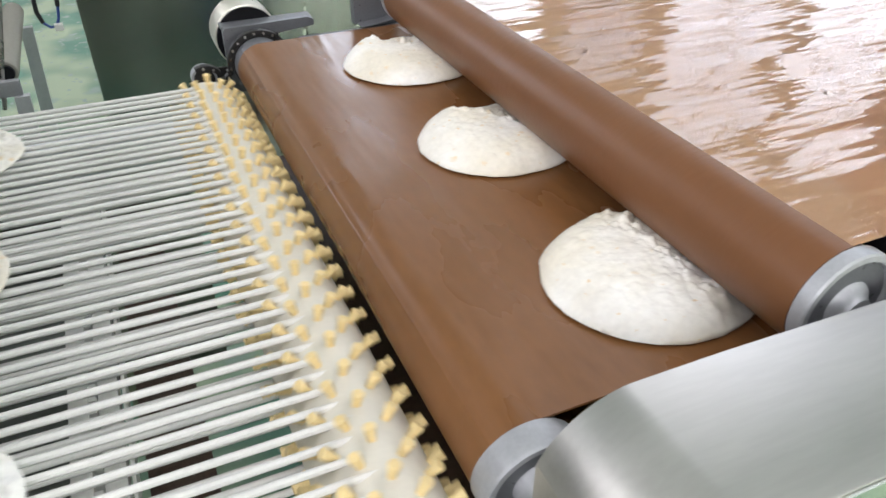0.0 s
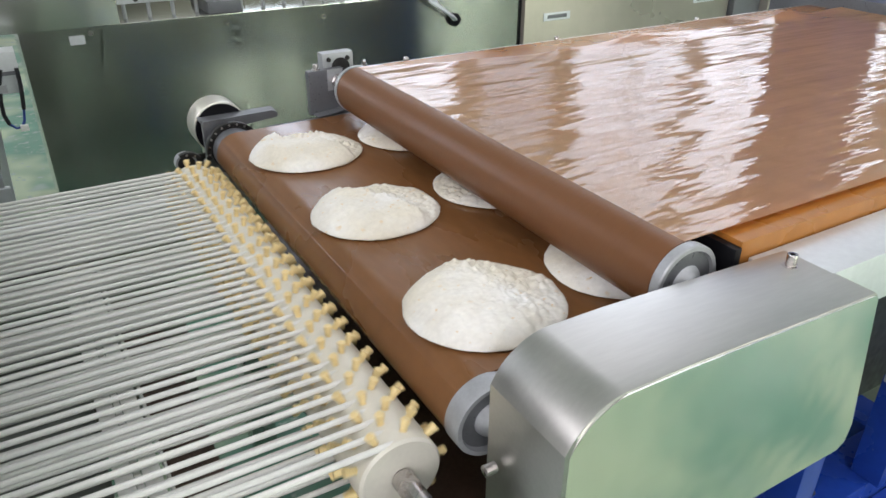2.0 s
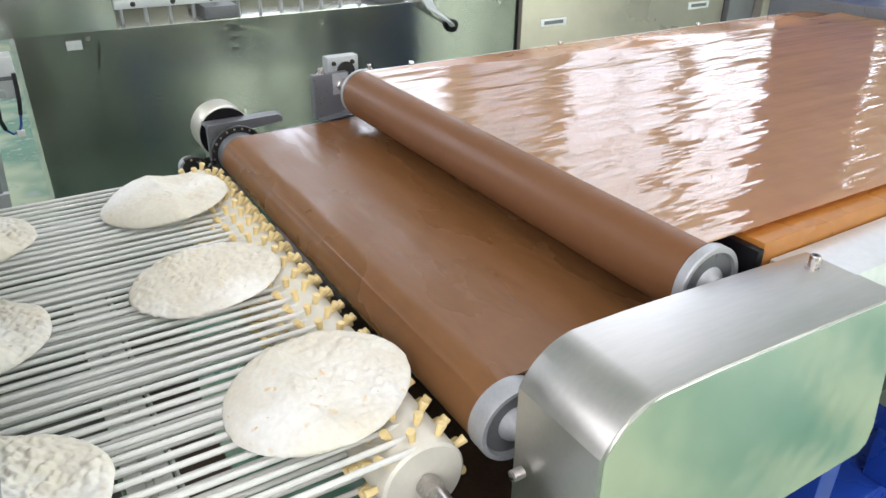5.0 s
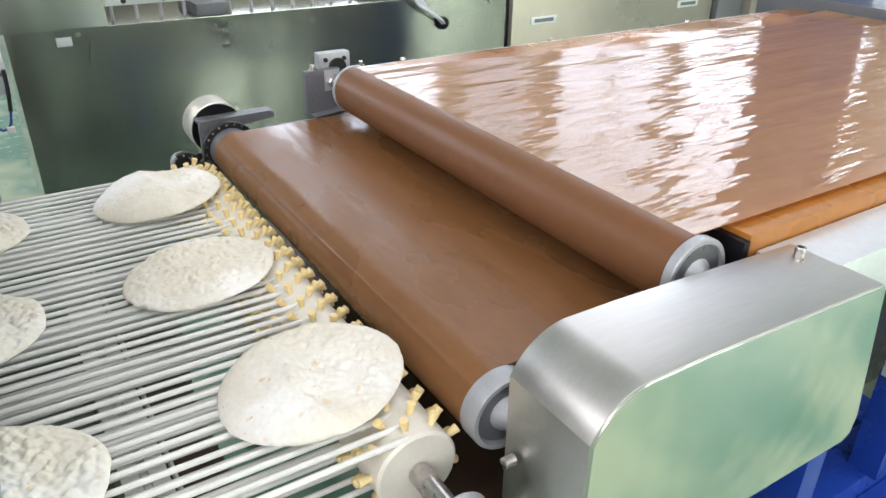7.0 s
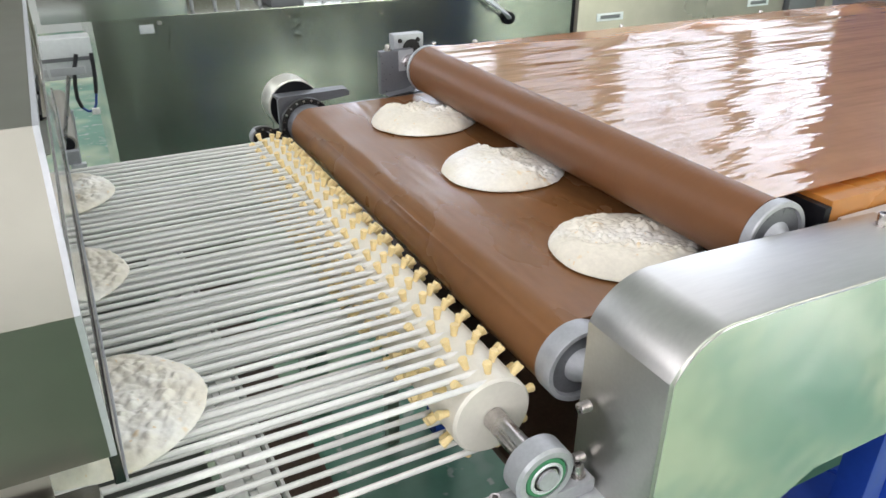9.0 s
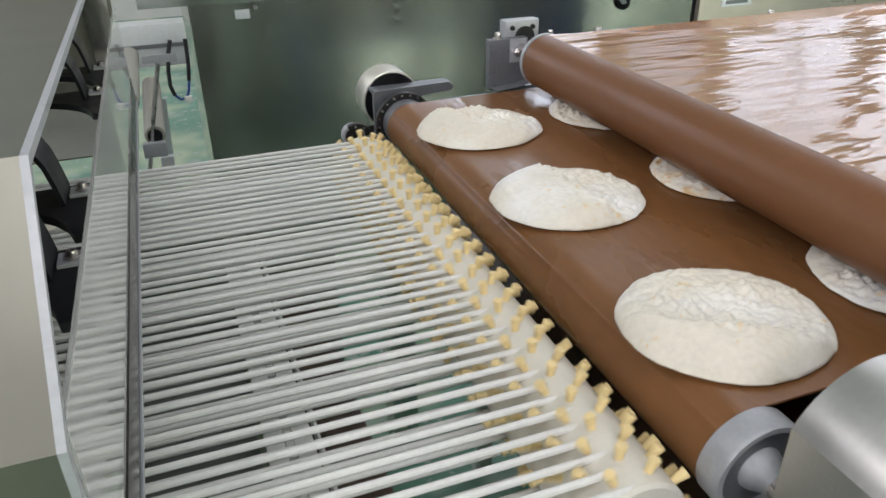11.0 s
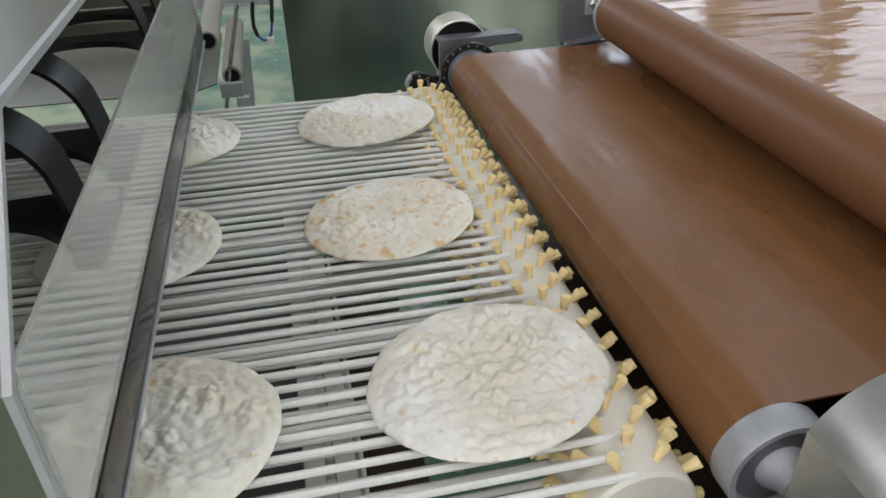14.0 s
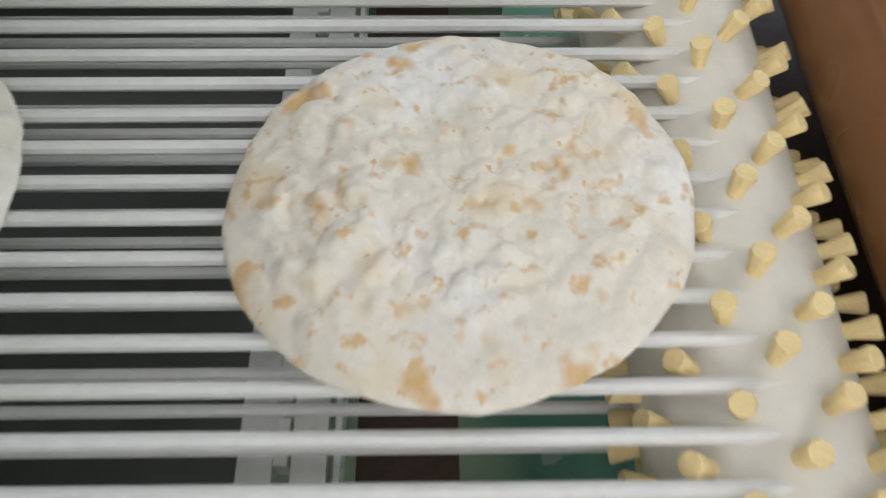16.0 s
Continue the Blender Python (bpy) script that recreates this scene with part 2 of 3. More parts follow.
def piece(name, me, parent, at):
    """One more object on a shared mesh."""
    ob = new(name, me)
    ob.parent, ob.matrix_basis = parent, at
    return ob


def thing(name, label, category, at=(0, 0, 0), group=""):
    ob = new(name)
    ob.location = at
    ob.empty_display_size = 0.05
    return tagged(ob, label, category, group)


def structure(name, bm, mat, label, category):
    return tagged(part(name, bm, mat), label, category, kind="structure")


def B():
    return bmesh.new()


def arc(cx, cz, r, a0, a1, n=10):
    return [(cx + r * math.cos(radians(a0 + (a1 - a0) * k / n)), cz + r * math.sin(radians(a0 + (a1 - a0) * k / n))) for k in range(n + 1)]


# ---- the hall ----
def wall(name, along, face, lo, hi, openings, label):
    """A wall 0.25 thick with openings through it; along 'x' or 'y', face: its inner plane and the outward step."""
    bm = B()
    at, step = face
    a0, a1 = min(at, at + step), max(at, at + step)

    def slab(s0, s1, z0, z1):
        box(bm, *((s0, s1, a0, a1) if along == "x" else (a0, a1, s0, s1)), z0, z1)
    s = lo
    for a, b, z0, z1 in sorted(openings):
        slab(s, a, 0, ZC)
        slab(a, b, 0, z0)
        slab(a, b, z1, ZC)
        s = b
    slab(s, hi, 0, ZC)
    return structure(name, bm, WALL, label, "wall")


structure("floor", box(B(), XW - 0.25, XE + 0.25, YS - 0.25, YN + 0.25, -0.2, 0), FLOOR, "glossy green epoxy floor with pale scuffs and coloured-in light blotches", "floor")
bm = B()
xs = sorted({XW - 0.25, XE + 0.25} | {v for r in ROOF_LIGHTS for v in r[:2]})
ys = sorted({YS - 0.25, YN + 0.25} | {v for r in ROOF_LIGHTS for v in r[2:4]})
for p, q in zip(xs, xs[1:]):
    for r, t in zip(ys, ys[1:]):
        if not any(a <= p and q <= b and c <= r and t <= d for a, b, c, d, w in ROOF_LIGHTS):
            box(bm, p, q, r, t, ZC, ZC + 0.2)
bmesh.ops.remove_doubles(bm, verts=bm.verts, dist=0.0005)
structure("ceiling", bm, ROOF, "white factory ceiling with three added roof lights", "ceiling")
wall("wall_north", "x", (YN, 0.25), XW, XE, NORTH, "white factory wall with large windows")
wall("wall_south", "x", (YS, -0.25), XW, XE, SOUTH, "white factory wall with large windows")
wall("wall_west", "y", (XW, -0.25), YS - 0.25, YN + 0.25, WEST, "white factory end wall with windows")
wall("wall_east", "y", (XE, 0.25), YS - 0.25, YN + 0.25, [], "plain white factory end wall")


def window(name, along, face, step, a, b, z0, z1):
    top = tagged(new(name), "white-framed factory window in the wall", "window", kind="structure")
    d0, d1 = min(face + step * 0.2, face + step * 0.55), max(face + step * 0.2, face + step * 0.55)

    def bar(nm, s0, s1, lo, hi):
        part(nm, box(B(), *((s0, s1, d0, d1) if along == "x" else (d0, d1, s0, s1)), lo, hi, 0.004), FRAME, top)
    bar("window_frame", a, b, z0, z0 + 0.06)
    bar("window_frame", a, b, z1 - 0.06, z1)
    bar("window_frame", a, a + 0.06, z0 + 0.06, z1 - 0.06)
    bar("window_frame", b - 0.06, b, z0 + 0.06, z1 - 0.06)
    n = max(1, round((b - a) / 0.9))
    for k in range(1, n):
        x = a + (b - a) * k / n
        bar("mullion", x - 0.025, x + 0.025, z0 + 0.06, z1 - 0.06)
    return top


for i, (a, b, z0, z1) in enumerate(NORTH):
    window("window_%d" % (i + 1), "x", YN, 0.25, a, b, z0, z1)
for i, (a, b, z0, z1) in enumerate(SOUTH):
    window("window_%d" % (i + 7), "x", YS, -0.25, a, b, z0, z1)
for i, (a, b, z0, z1) in enumerate(WEST):
    window("window_%d" % (i + 11), "y", XW, -0.25, a, b, z0, z1)


# ---- lower belt conveyor ----
AX, AZ, AR = -0.006, 0.857, 0.043      # nose roller


def screw(name, parent, at, r=0.007, h=0.012, axis="z"):
    """A socket head screw on a washer."""
    bm = B()
    ring(bm, (0, 0, 0), [(0, r * 1.5), (0.002, r * 1.5), (0.002, r), (h - 0.001, r), (h, r * 0.9), (h, r * 0.5), (h * 0.6, r * 0.45)], axis, 16)
    ob = part(name, bm, SHAFT, parent)
    ob.location = at
    return ob


def end_cap(parent, x, y, z, r, s=1.0, name="end_cap"):
    """A roller's turned end disc with a dished face and a hub cone; s: its depth."""
    cap = part(name, ring(B(), (x, y, z), [(0.012 * s, r * 0.9), (0.012 * s, r), (-0.010 * s, r), (-0.013 * s, r * 0.97), (-0.013 * s, r * 0.86), (-0.006 * s, r * 0.82), (-0.006 * s, r * 0.4)], "y", 56), ALU, parent, "pale aluminium end disc")
    part("dish", ring(B(), (x, y, z), [(-0.0065 * s, r * 0.83), (-0.0085 * s, r * 0.42), (-0.0085 * s, r * 0.1)], "y", 48), GREY, cap, "grey dished face")
    part("hub", ring(B(), (x, y, z), [(-0.008 * s, r * 0.46), (-0.013 * s, r * 0.43), (-0.022 * s, r * 0.30), (-0.030 * s, r * 0.27)], "y", 32), ALU, cap, "turned hub")
    return cap


lower = thing("belt_conveyor", "brown coated belt conveyor with aluminium end discs", "conveyor")
loop = [(1.75, AZ + AR)] + [(1.2, AZ + AR), (0.6, AZ + AR), (0.25, AZ + AR), (0.08, AZ + AR)] + arc(AX, AZ, AR, 90, 128, 6) + arc(AX, AZ, AR + 0.0011, 131, 134, 2) + arc(AX, AZ, AR, 137, 270, 16) + [(0.3, AZ - AR), (1.75, AZ - AR)]
bm = B()
band(bm, loop, 0.0022, 0.012, 0.886)
part("belt", bm, BELT, lower, "matt brown coated belt")
roller = part("nose_roller", ring(B(), (AX, 0, AZ), [(0.014, AR - 0.003), (0.882, AR - 0.003), (0.884, AR - 0.006)], "y", 48), GREY, lower)
end_cap(roller, AX, -0.0005, AZ, AR + 0.002)
part("axle", ring(B(), (AX, 0, AZ), [(-0.11, 0.012), (-0.02, 0.012), (-0.018, 0.010)], "y", 24), SHAFT, lower, "bright steel axle")
part("end_collar", ring(B(), (AX, 0, AZ), [(0.887, AR - 0.004), (0.887, AR), (0.915, AR), (0.915, AR * 0.5)], "y", 48), GREY, lower)
part("side_plate", box(B(), 0.06, 1.75, 0.899, 0.909, 0.815, 0.895, 0.002), GREY, lower)
part("side_plate", box(B(), 0.06, 1.75, -0.012, -0.002, 0.815, 0.892, 0.002), GREY, lower)
part("slider_bed", box(B(), 0.07, 1.74, 0.02, 0.89, 0.872, 0.894, 0.002), STEEL, lower)
for x in (0.5, 1.6):
    for y in (0.05, 0.82):
        part("leg", box(B(), x, x + 0.05, y, y + 0.05, 0.0, 0.812, 0.003), STEEL, lower)

# drive side: sprocket, chain, drum motor and its plate
part("sprocket", ring(B(), (AX, 0, AZ), [(0.917, 0.034), (0.917, 0.045), (0.929, 0.045), (0.929, 0.02)], "y", 40), DARK, lower, "oily black chain wheel")
run = [(AX + 0.0495 * math.cos(radians(g)), AZ + 0.0495 * math.sin(radians(g)), g - 90) for g in range(5, 186, 9)]
run += [(-0.0575, 0.846, 110), (-0.0615, 0.8385, 125), (-0.068, 0.8335, 150), (-0.0755, 0.8325, 185)]
run += [(-0.098 + 0.026 * math.cos(radians(g)), 0.834 + 0.026 * math.sin(radians(g)), g - 90) for g in range(40, 115, 18)]
bm = B()
box(bm, -0.0045, 0.0045, -0.006, 0.006, -0.0042, 0.0042, 0.0015)
link_mesh = to_mesh("chain_link", bm, DARK)
pin_mesh = to_mesh("chain_pin", ring(B(), (0, 0, 0), [(-0.0085, 0.0022), (-0.0065, 0.0022)], "y", 10), SHAFT)
for k, (x, z, lean) in enumerate(run):
    link = piece("chain_link", link_mesh, lower, pose(x, 0.923, z, 0, -lean, 0))
    if k % 2 == 0:
        piece("chain_pin", pin_mesh, link, Matrix())
drive = thing("drum_motor", "bright steel drum motor with black end on a grey bracket plate", "motor")
part("drum", ring(B(), (-0.010, 0, 0.879), [(0.985, 0.047), (0.985, 0.053), (0.987, 0.055), (1.045, 0.055), (1.050, 0.052), (1.050, 0.02)], "y", 56), DRUM, drive, "pale turned steel shell")
part("drum_face", ring(B(), (-0.010, 0, 0.879), [(0.980, 0.0525), (0.9848, 0.0525), (0.990, 0.02)], "y", 48), BLACK, drive, "black end face")
bm = B()
prism(bm, [(-0.056, 0.80), (-0.056, 0.905), (-0.052, 0.911), (0.088, 0.914), (0.098, 0.909), (0.098, 0.899), (0.03, 0.893), (0.03, 0.80)], 0.944, 0.954)
part("bracket_plate", bm, GREY, drive, "grey painted plate")
part("bracket_flange", box(B(), -0.056, 0.098, 0.954, 0.985, 0.905, 0.911, 0.001), GREY, drive)
part("stand", box(B(), -0.04, 0.02, 0.99, 1.06, 0.0, 0.829, 0.003), STEEL, drive)
tension = thing("chain_tensioner", "small dark chain roller with a grey rim", "roller")
part("wheel", ring(B(), (-0.098, 0, 0.834), [(0.94, 0.012), (0.94, 0.021), (0.958, 0.021), (0.958, 0.01)], "y", 32), ALU, tension)
part("tyre", ring(B(), (-0.098, 0, 0.834), [(0.9375, 0.004), (0.9375, 0.017), (0.9395, 0.017)], "y", 32), DARK, tension)
part("arm", box(B(), -0.106, -0.045, 0.9595, 0.966, 0.80, 0.842, 0.002), DARK, tension)

# ---- upper belt conveyor ----
UX, UZ, UR = 0.231, 0.965, 0.046
upper = thing("cooling_belt_conveyor", "raised conveyor with a glossy brown belt over an amber bed", "conveyor")


def film_edge(x):
    """Where the thin belt's loose far edge lies."""
    return 0.826 - 0.092 * (1 - math.exp(-max(0.0, x - 0.27) / 0.16)) + 0.02 * max(0.0, x - 0.9) / 0.7


nx, ny = 90, 46
bm = B()
grid = []
for i in range(nx + 1):
    x = UX + (1.655 - UX) * i / nx
    row = []
    for j in range(ny + 1):
        v = j / ny
        y = -0.022 + v * (film_edge(x) + 0.022)
        z = UZ + UR
        ease = min(1.0, (x - UX) / 0.12)
        z += ease * 0.0011 * noise.noise(Vector((x * 2.2, y * 11, 0.3)))
        z += ease * 0.0022 * math.exp(-((y - 0.42 - 0.06 * x) / 0.014) ** 2) * max(0.0, min(1, (x - 0.55) * 4)) * 0.7
        lift = max(0.0, (v - 0.90) / 0.10)
        z += ease * lift ** 2 * (0.001 + 0.012 * math.exp(-((x - 0.90) / 0.12) ** 2) + 0.014 * math.exp(-((x - 1.42) / 0.06) ** 2) + 0.004 * noise.noise(Vector((x * 9, 1.7, 0))))
        row.append(bm.verts.new((x, y, z)))
    grid.append(row)
for i in range(nx):
    for j in range(ny):
        bm.faces.new((grid[i][j], grid[i + 1][j], grid[i + 1][j + 1], grid[i][j + 1]))
bmesh.ops.solidify(bm, geom=bm.faces[:], thickness=0.0012)
part("belt_top", bm, FILM, upper, "glossy wrinkled brown belt film in a lit, paler colour", 60)
part("belt_turn", band(B(), arc(UX, UZ, UR, 90, 270, 22) + [(0.5, UZ - UR + 0.002), (1.64, UZ - UR + 0.004)], 0.0015, -0.022, 0.827), ROLLBELT, upper, "matt brown belt round the roller in a shaded, darker colour")
uroll = part("end_roller", ring(B(), (UX, 0, UZ), [(-0.02, UR - 0.003), (0.826, UR - 0.003), (0.828, UR - 0.006)], "y", 48), GREY, upper)
end_cap(uroll, UX, -0.0285, UZ, UR - 0.0005, 0.5)
part("far_ring", ring(B(), (UX, 0, UZ), [(0.829, UR - 0.01), (0.829, UR + 0.001), (0.838, UR + 0.001), (0.838, UR * 0.4)], "y", 48), ALU, uroll)
part("axle", ring(B(), (UX, 0, UZ), [(-0.13, 0.011), (-0.05, 0.011), (-0.048, 0.009)], "y", 24), SHAFT, upper)
part("far_axle", ring(B(), (UX, 0, UZ), [(0.84, 0.011), (0.95, 0.011)], "y", 24), SHAFT, upper)
part("bed", box(B(), 0.30, 1.66, -0.044, 0.858, 0.938, 1.002, 0.003), AMBER, upper, "amber brown bed sheet")
part("bed_end", box(B(), 0.288, 0.2985, -0.046, 0.858, 0.930, 0.996, 0.001), BLACK, upper)
part("side_rail", box(B(), 0.312, 1.75, -0.118, -0.0465, 0.912, 0.981, 0.002), RAIL, upper, "pale anodised side rail")
part("side_rail", box(B(), 0.30, 1.75, 0.861, 0.925, 0.912, 0.984, 0.002), RAIL, upper, "pale anodised side rail")
for x in (0.334, 0.80, 1.30):
    screw("screw", upper, (x, -0.084, 0.981), 0.006, 0.016)
for x in (0.376, 0.78, 1.25):
    screw("screw", upper, (x, 0.897, 0.984), 0.006, 0.014)
for x in (0.62, 1.1, 1.5):
    screw("edge_clip", upper, (x, -0.034, 1.002), 0.003, 0.006)
# far bearing bracket
part("bearing_bracket", box(B(), 0.165, 0.243, 0.926, 0.944, 0.895, 0.986, 0.002), GREY, upper, "grey bracket plate with chipped paint")
part("bearing_block", box(B(), 0.205, 0.275, 0.945, 0.972, 0.945, 1.014, 0.004), ALU, upper, "pale cast bearing block")
for x in (0.219, 0.261):
    part("block_bolt", ring(B(), (x, 0, 1.001), [(0.9405, 0.004), (0.9445, 0.005)], "y", 12), DARK, upper)
part("bearing_seat", ring(B(), (0.245, 0, 0.983), [(0.9425, 0.005), (0.9425, 0.02), (0.9455, 0.02)], "y", 28), DARK, upper)
part("bracket_base", box(B(), 0.196, 0.30, 0.926, 0.985, 0.884, 0.894, 0.001), GREY, upper)
screw("screw", upper, (0.186, 0.936, 0.986), 0.006, 0.012)
screw("screw", upper, (0.292, 0.93, 0.984), 0.005, 0.010)
nut = part("hex_nut", ring(B(), (0.222, 0, 0.962), [(0.9255, 0.010), (0.917, 0.010), (0.915, 0.008), (0.915, 0.003)], "y", 6), SHAFT, upper)
part("stud", ring(B(), (0.222, 0, 0.962), [(0.9145, 0.0045), (0.908, 0.0045)], "y", 14), SHAFT, nut)
part("flange", box(B(), 0.206, 0.24, 0.9255, 0.9258, 0.942, 0.986, 0.0), ALU, upper)
part("steel_strip", band(B(), [(0.17, 0.897), (0.22, 0.902), (0.25, 0.912)], 0.0015, 0.899, 0.925), GREY, upper)
for x in (0.45, 1.55):
    for y in (-0.11, 0.87):
        part("post", box(B(), x, x + 0.045, y, y + 0.045, 0.455, 0.911, 0.003), BLUE if y < 0 else STEEL, upper)

# end machine at the belt's far end
endm = thing("end_machine", "dark grey steel end block on a blue frame", "machine")
part("block", box(B(), 1.675, 1.95, -0.15, 1.0, 0.93, 1.035, 0.006), GREY, endm, "dark grey steel block")
part("hole_ring", ring(B(), (1.6745, 0.70, 0.985), [(-0.003, 0.014), (0.0, 0.020), (0.0, 0.004)], "x", 24), ALU, endm)
part("column", box(B(), 1.72, 1.95, 0.80, 1.0, 1.037, 1.9, 0.01), BLUE, endm, "blue painted column")
part("base", box(B(), 1.76, 1.95, -0.1, 0.95, 0.0, 0.928, 0.01), BLUE, endm)

# ---- chain guard ----
guard = thing("chain_guard", "satin stainless chain guard with a rounded end", "machine guard")
outline = [(-0.042, 0.700), (-0.042, 0.950)] + [(-0.0385, 0.9565)] + arc(0.024, 0.922, 0.0714, 149, 95, 14) + [(0.085, 0.9925), (0.200, 0.988), (0.362, 0.981)] + arc(0.362, 0.971, 0.010, 70, 0, 4) + [(0.408, 0.785), (0.404, 0.760), (0.392, 0.752), (0.20, 0.752), (0.10, 0.700)]
bm = B()
prism(bm, outline, -0.165, -0.056)
bmesh.ops.recalc_face_normals(bm, faces=bm.faces)
rim = [e for e in bm.edges if all(abs(v.co.y + 0.165) < 1e-5 for v in e.verts)]
bmesh.ops.bevel(bm, geom=rim, offset=0.0025, segments=2, profile=0.6, affect="EDGES")
part("shell", bm, GUARD, guard, "", 20)
mid = Vector((0.19, 0.87))
bm = B()
prism(bm, [tuple(mid + (Vector(c) - mid) * 0.985) for c in outline], -0.1668, -0.1652)
bmesh.ops.recalc_face_normals(bm, faces=bm.faces)
part("face_plate", bm, FACE, guard, "bright reflective front plate", 20)
for x, y, z in ((-0.046, -0.075, 0.865), (-0.046, -0.075, 0.80)):
    part("lock_screw", ring(B(), (x - 0.006, y, z), [(0.006, 0.006), (-0.006, 0.006), (-0.007, 0.004)], "x", 14), SHAFT, guard)
part("mounting_foot", box(B(), 0.0, 0.09, -0.16, -0.125, 0.60, 0.699, 0.003), STEEL, guard)

# ---- blue base frame ----
base = thing("base_frame", "glossy blue painted steel machine base with bolts", "machine frame")
part("beam", box(B(), 0.20, 1.9, -0.085, 0.0, 0.39, 0.454, 0.006), BLUE, base)
part("ledge", box(B(), 0.20, 1.9, -0.150, -0.086, 0.385, 0.412, 0.004), BLUE, base)
part("beam", box(B(), 0.20, 1.9, 0.80, 0.88, 0.39, 0.454, 0.006), BLUE, base)
for x in (0.22, 0.85, 1.8):
    part("cross_beam", box(B(), x, x + 0.08, 0.001, 0.799, 0.392, 0.452, 0.005), BLUE, base)
for x in (0.24, 1.75):
    for y in (-0.08, 0.81):
        part("leg", box(B(), x, x + 0.07, y, y + 0.06, 0.0, 0.389, 0.005), BLUE, base)
for x in (0.613, 0.95, 1.3):
    screw("bolt", base, (x, -0.042, 0.454), 0.010, 0.016)
part("inner_panel", box(B(), 0.42, 1.75, 0.06, 0.07, 0.455, 0.80, 0.002), DARK, base)
part("angle_plate", box(B(), 0.70, 1.7, -0.105, -0.06, 0.66, 0.72, 0.003), RAIL, base)
part("post", box(B(), 0.72, 0.78, -0.10, -0.05, 0.455, 0.659, 0.003), BLUE, base)

# ---- cord conveyor ----
WX, WZ, WR, PITCH = -0.108, 0.8175, 0.0468, 0.0193
TAIL = -2.9
cords = thing("cord_conveyor", "transfer conveyor of parallel white round cords over a pegged roller", "conveyor")
rot = part("peg_roller", ring(B(), (0, 0, 0), [(0.0, 0.012), (0.0, WR - 0.003), (0.003, WR), (0.849, WR), (0.852, WR - 0.003), (0.852, 0.012)], "y", 64), NYLON, cords, "white nylon roller set with yellow pegs")
rot.location = (WX, 0, WZ)
part("shaft", ring(B(), (0, 0, 0), [(-0.10, 0.0125), (-0.002, 0.0125)], "y", 24), SHAFT, rot, "bright steel shaft")
part("shaft", ring(B(), (0, 0, 0), [(0.854, 0.0125), (0.93, 0.0125)], "y", 24), SHAFT, rot)
peg_mesh = to_mesh("peg", ring(B(), (0, 0, 0), [(-0.003, 0.0037), (0.003, 0.0038), (0.0125, 0.0054), (0.0138, 0.0049)], "z", 9), PEG)
far_pegs = B()
for k in range(18):
    for j in range(22):
        y = 0.0155 + (j * 2 + (k % 2)) * PITCH
        if y > 0.848:
            continue
        at = pose(0, y, 0, 0, 20 * k + random.uniform(-1.5, 1.5), 0) @ pose(0, 0, WR, random.uniform(-7, 7), random.uniform(-7, 7), 0)
        if j < 16:
            piece("peg", peg_mesh, rot, at)
        else:
            ring(far_pegs, (0, 0, 0), [(-0.003, 0.0037), (0.003, 0.0038), (0.0125, 0.0054), (0.0138, 0.0049)], "z", 9)
            far_pegs.verts.ensure_lookup_table()
            for v in far_pegs.verts[-36:]:
                v.co = at @ v.co
tagged(part("peg_rest", far_pegs, PEG, rot), kind="stuff")
ZT = 0.8605
cr = ZT - WZ
path = [(TAIL + (WX - TAIL) * k / 12, 0, ZT) for k in range(12)]
path += [(WX + cr * math.cos(radians(a)), 0, WZ + cr * math.sin(radians(a))) for a in range(90, -91, -12)]
path += [(WX + (TAIL - WX) * k / 12, 0, WZ - cr) for k in range(1, 12)]
path += [(TAIL - cr * math.cos(radians(a)), 0, WZ + cr * math.sin(radians(a))) for a in range(-90, 91, 18)][:-1]
cord_mesh = to_mesh("cord", tube(B(), path, 0.0034, 8, True), CORD)
for j in range(44):
    ob = piece("cord", cord_mesh, cords, pose(0, 0.006 + j * PITCH, random.uniform(-0.0006, 0.0006)))
part("tail_roller", ring(B(), (TAIL, 0, WZ), [(0.0, 0.036), (0.852, 0.036)], "y", 40), NYLON, cords)
block = part("bearing_block", ring(B(), (WX, 0, WZ), [(-0.072, 0.030), (-0.074, 0.033), (-0.096, 0.033), (-0.099, 0.030), (-0.099, 0.024), (-0.095, 0.0235)], "y", 40), ALU, cords, "cast aluminium pillow bearing")
part("seal", ring(B(), (WX, 0, WZ), [(-0.096, 0.0235), (-0.0985, 0.022), (-0.0985, 0.013), (-0.097, 0.012)], "y", 36), GREEN, block, "green bearing seal")
part("inner_ring", ring(B(), (WX, 0, WZ), [(-0.099, 0.0185), (-0.1005, 0.0175), (-0.1005, 0.0155), (-0.099, 0.0145)], "y", 36), RAIL, block)
part("shaft_end", ring(B(), (WX, 0, WZ), [(-0.097, 0.0115), (-0.103, 0.011), (-0.103, 0.003)], "y", 24), ALU, block)
part("foot", box(B(), WX - 0.062, WX + 0.062, -0.098, -0.072, WZ - 0.045, WZ - 0.028, 0.004), ALU, block)
for s in (-0.048, 0.048):
    screw("screw", block, (WX + s, -0.085, WZ - 0.028), 0.006, 0.014)
part("side_rail", box(B(), TAIL - 0.1, WX + 0.085, -0.120, -0.055, WZ - 0.105, WZ - 0.0455, 0.002), RAIL, cords, "pale anodised side rail")
part("side_rail", box(B(), TAIL - 0.1, WX + 0.02, 0.90, 0.95, WZ - 0.105, WZ - 0.0455, 0.002), RAIL, cords, "pale anodised side rail")
for x in (-0.365, -0.332):
    bm = B()
    box(bm, x, x + 0.022, -0.05, 0.895, 0.655, 0.675, 0.001)
    part("cross_bar", bm, GREYP, cords, "light grey slotted cross bar")
bm = B()
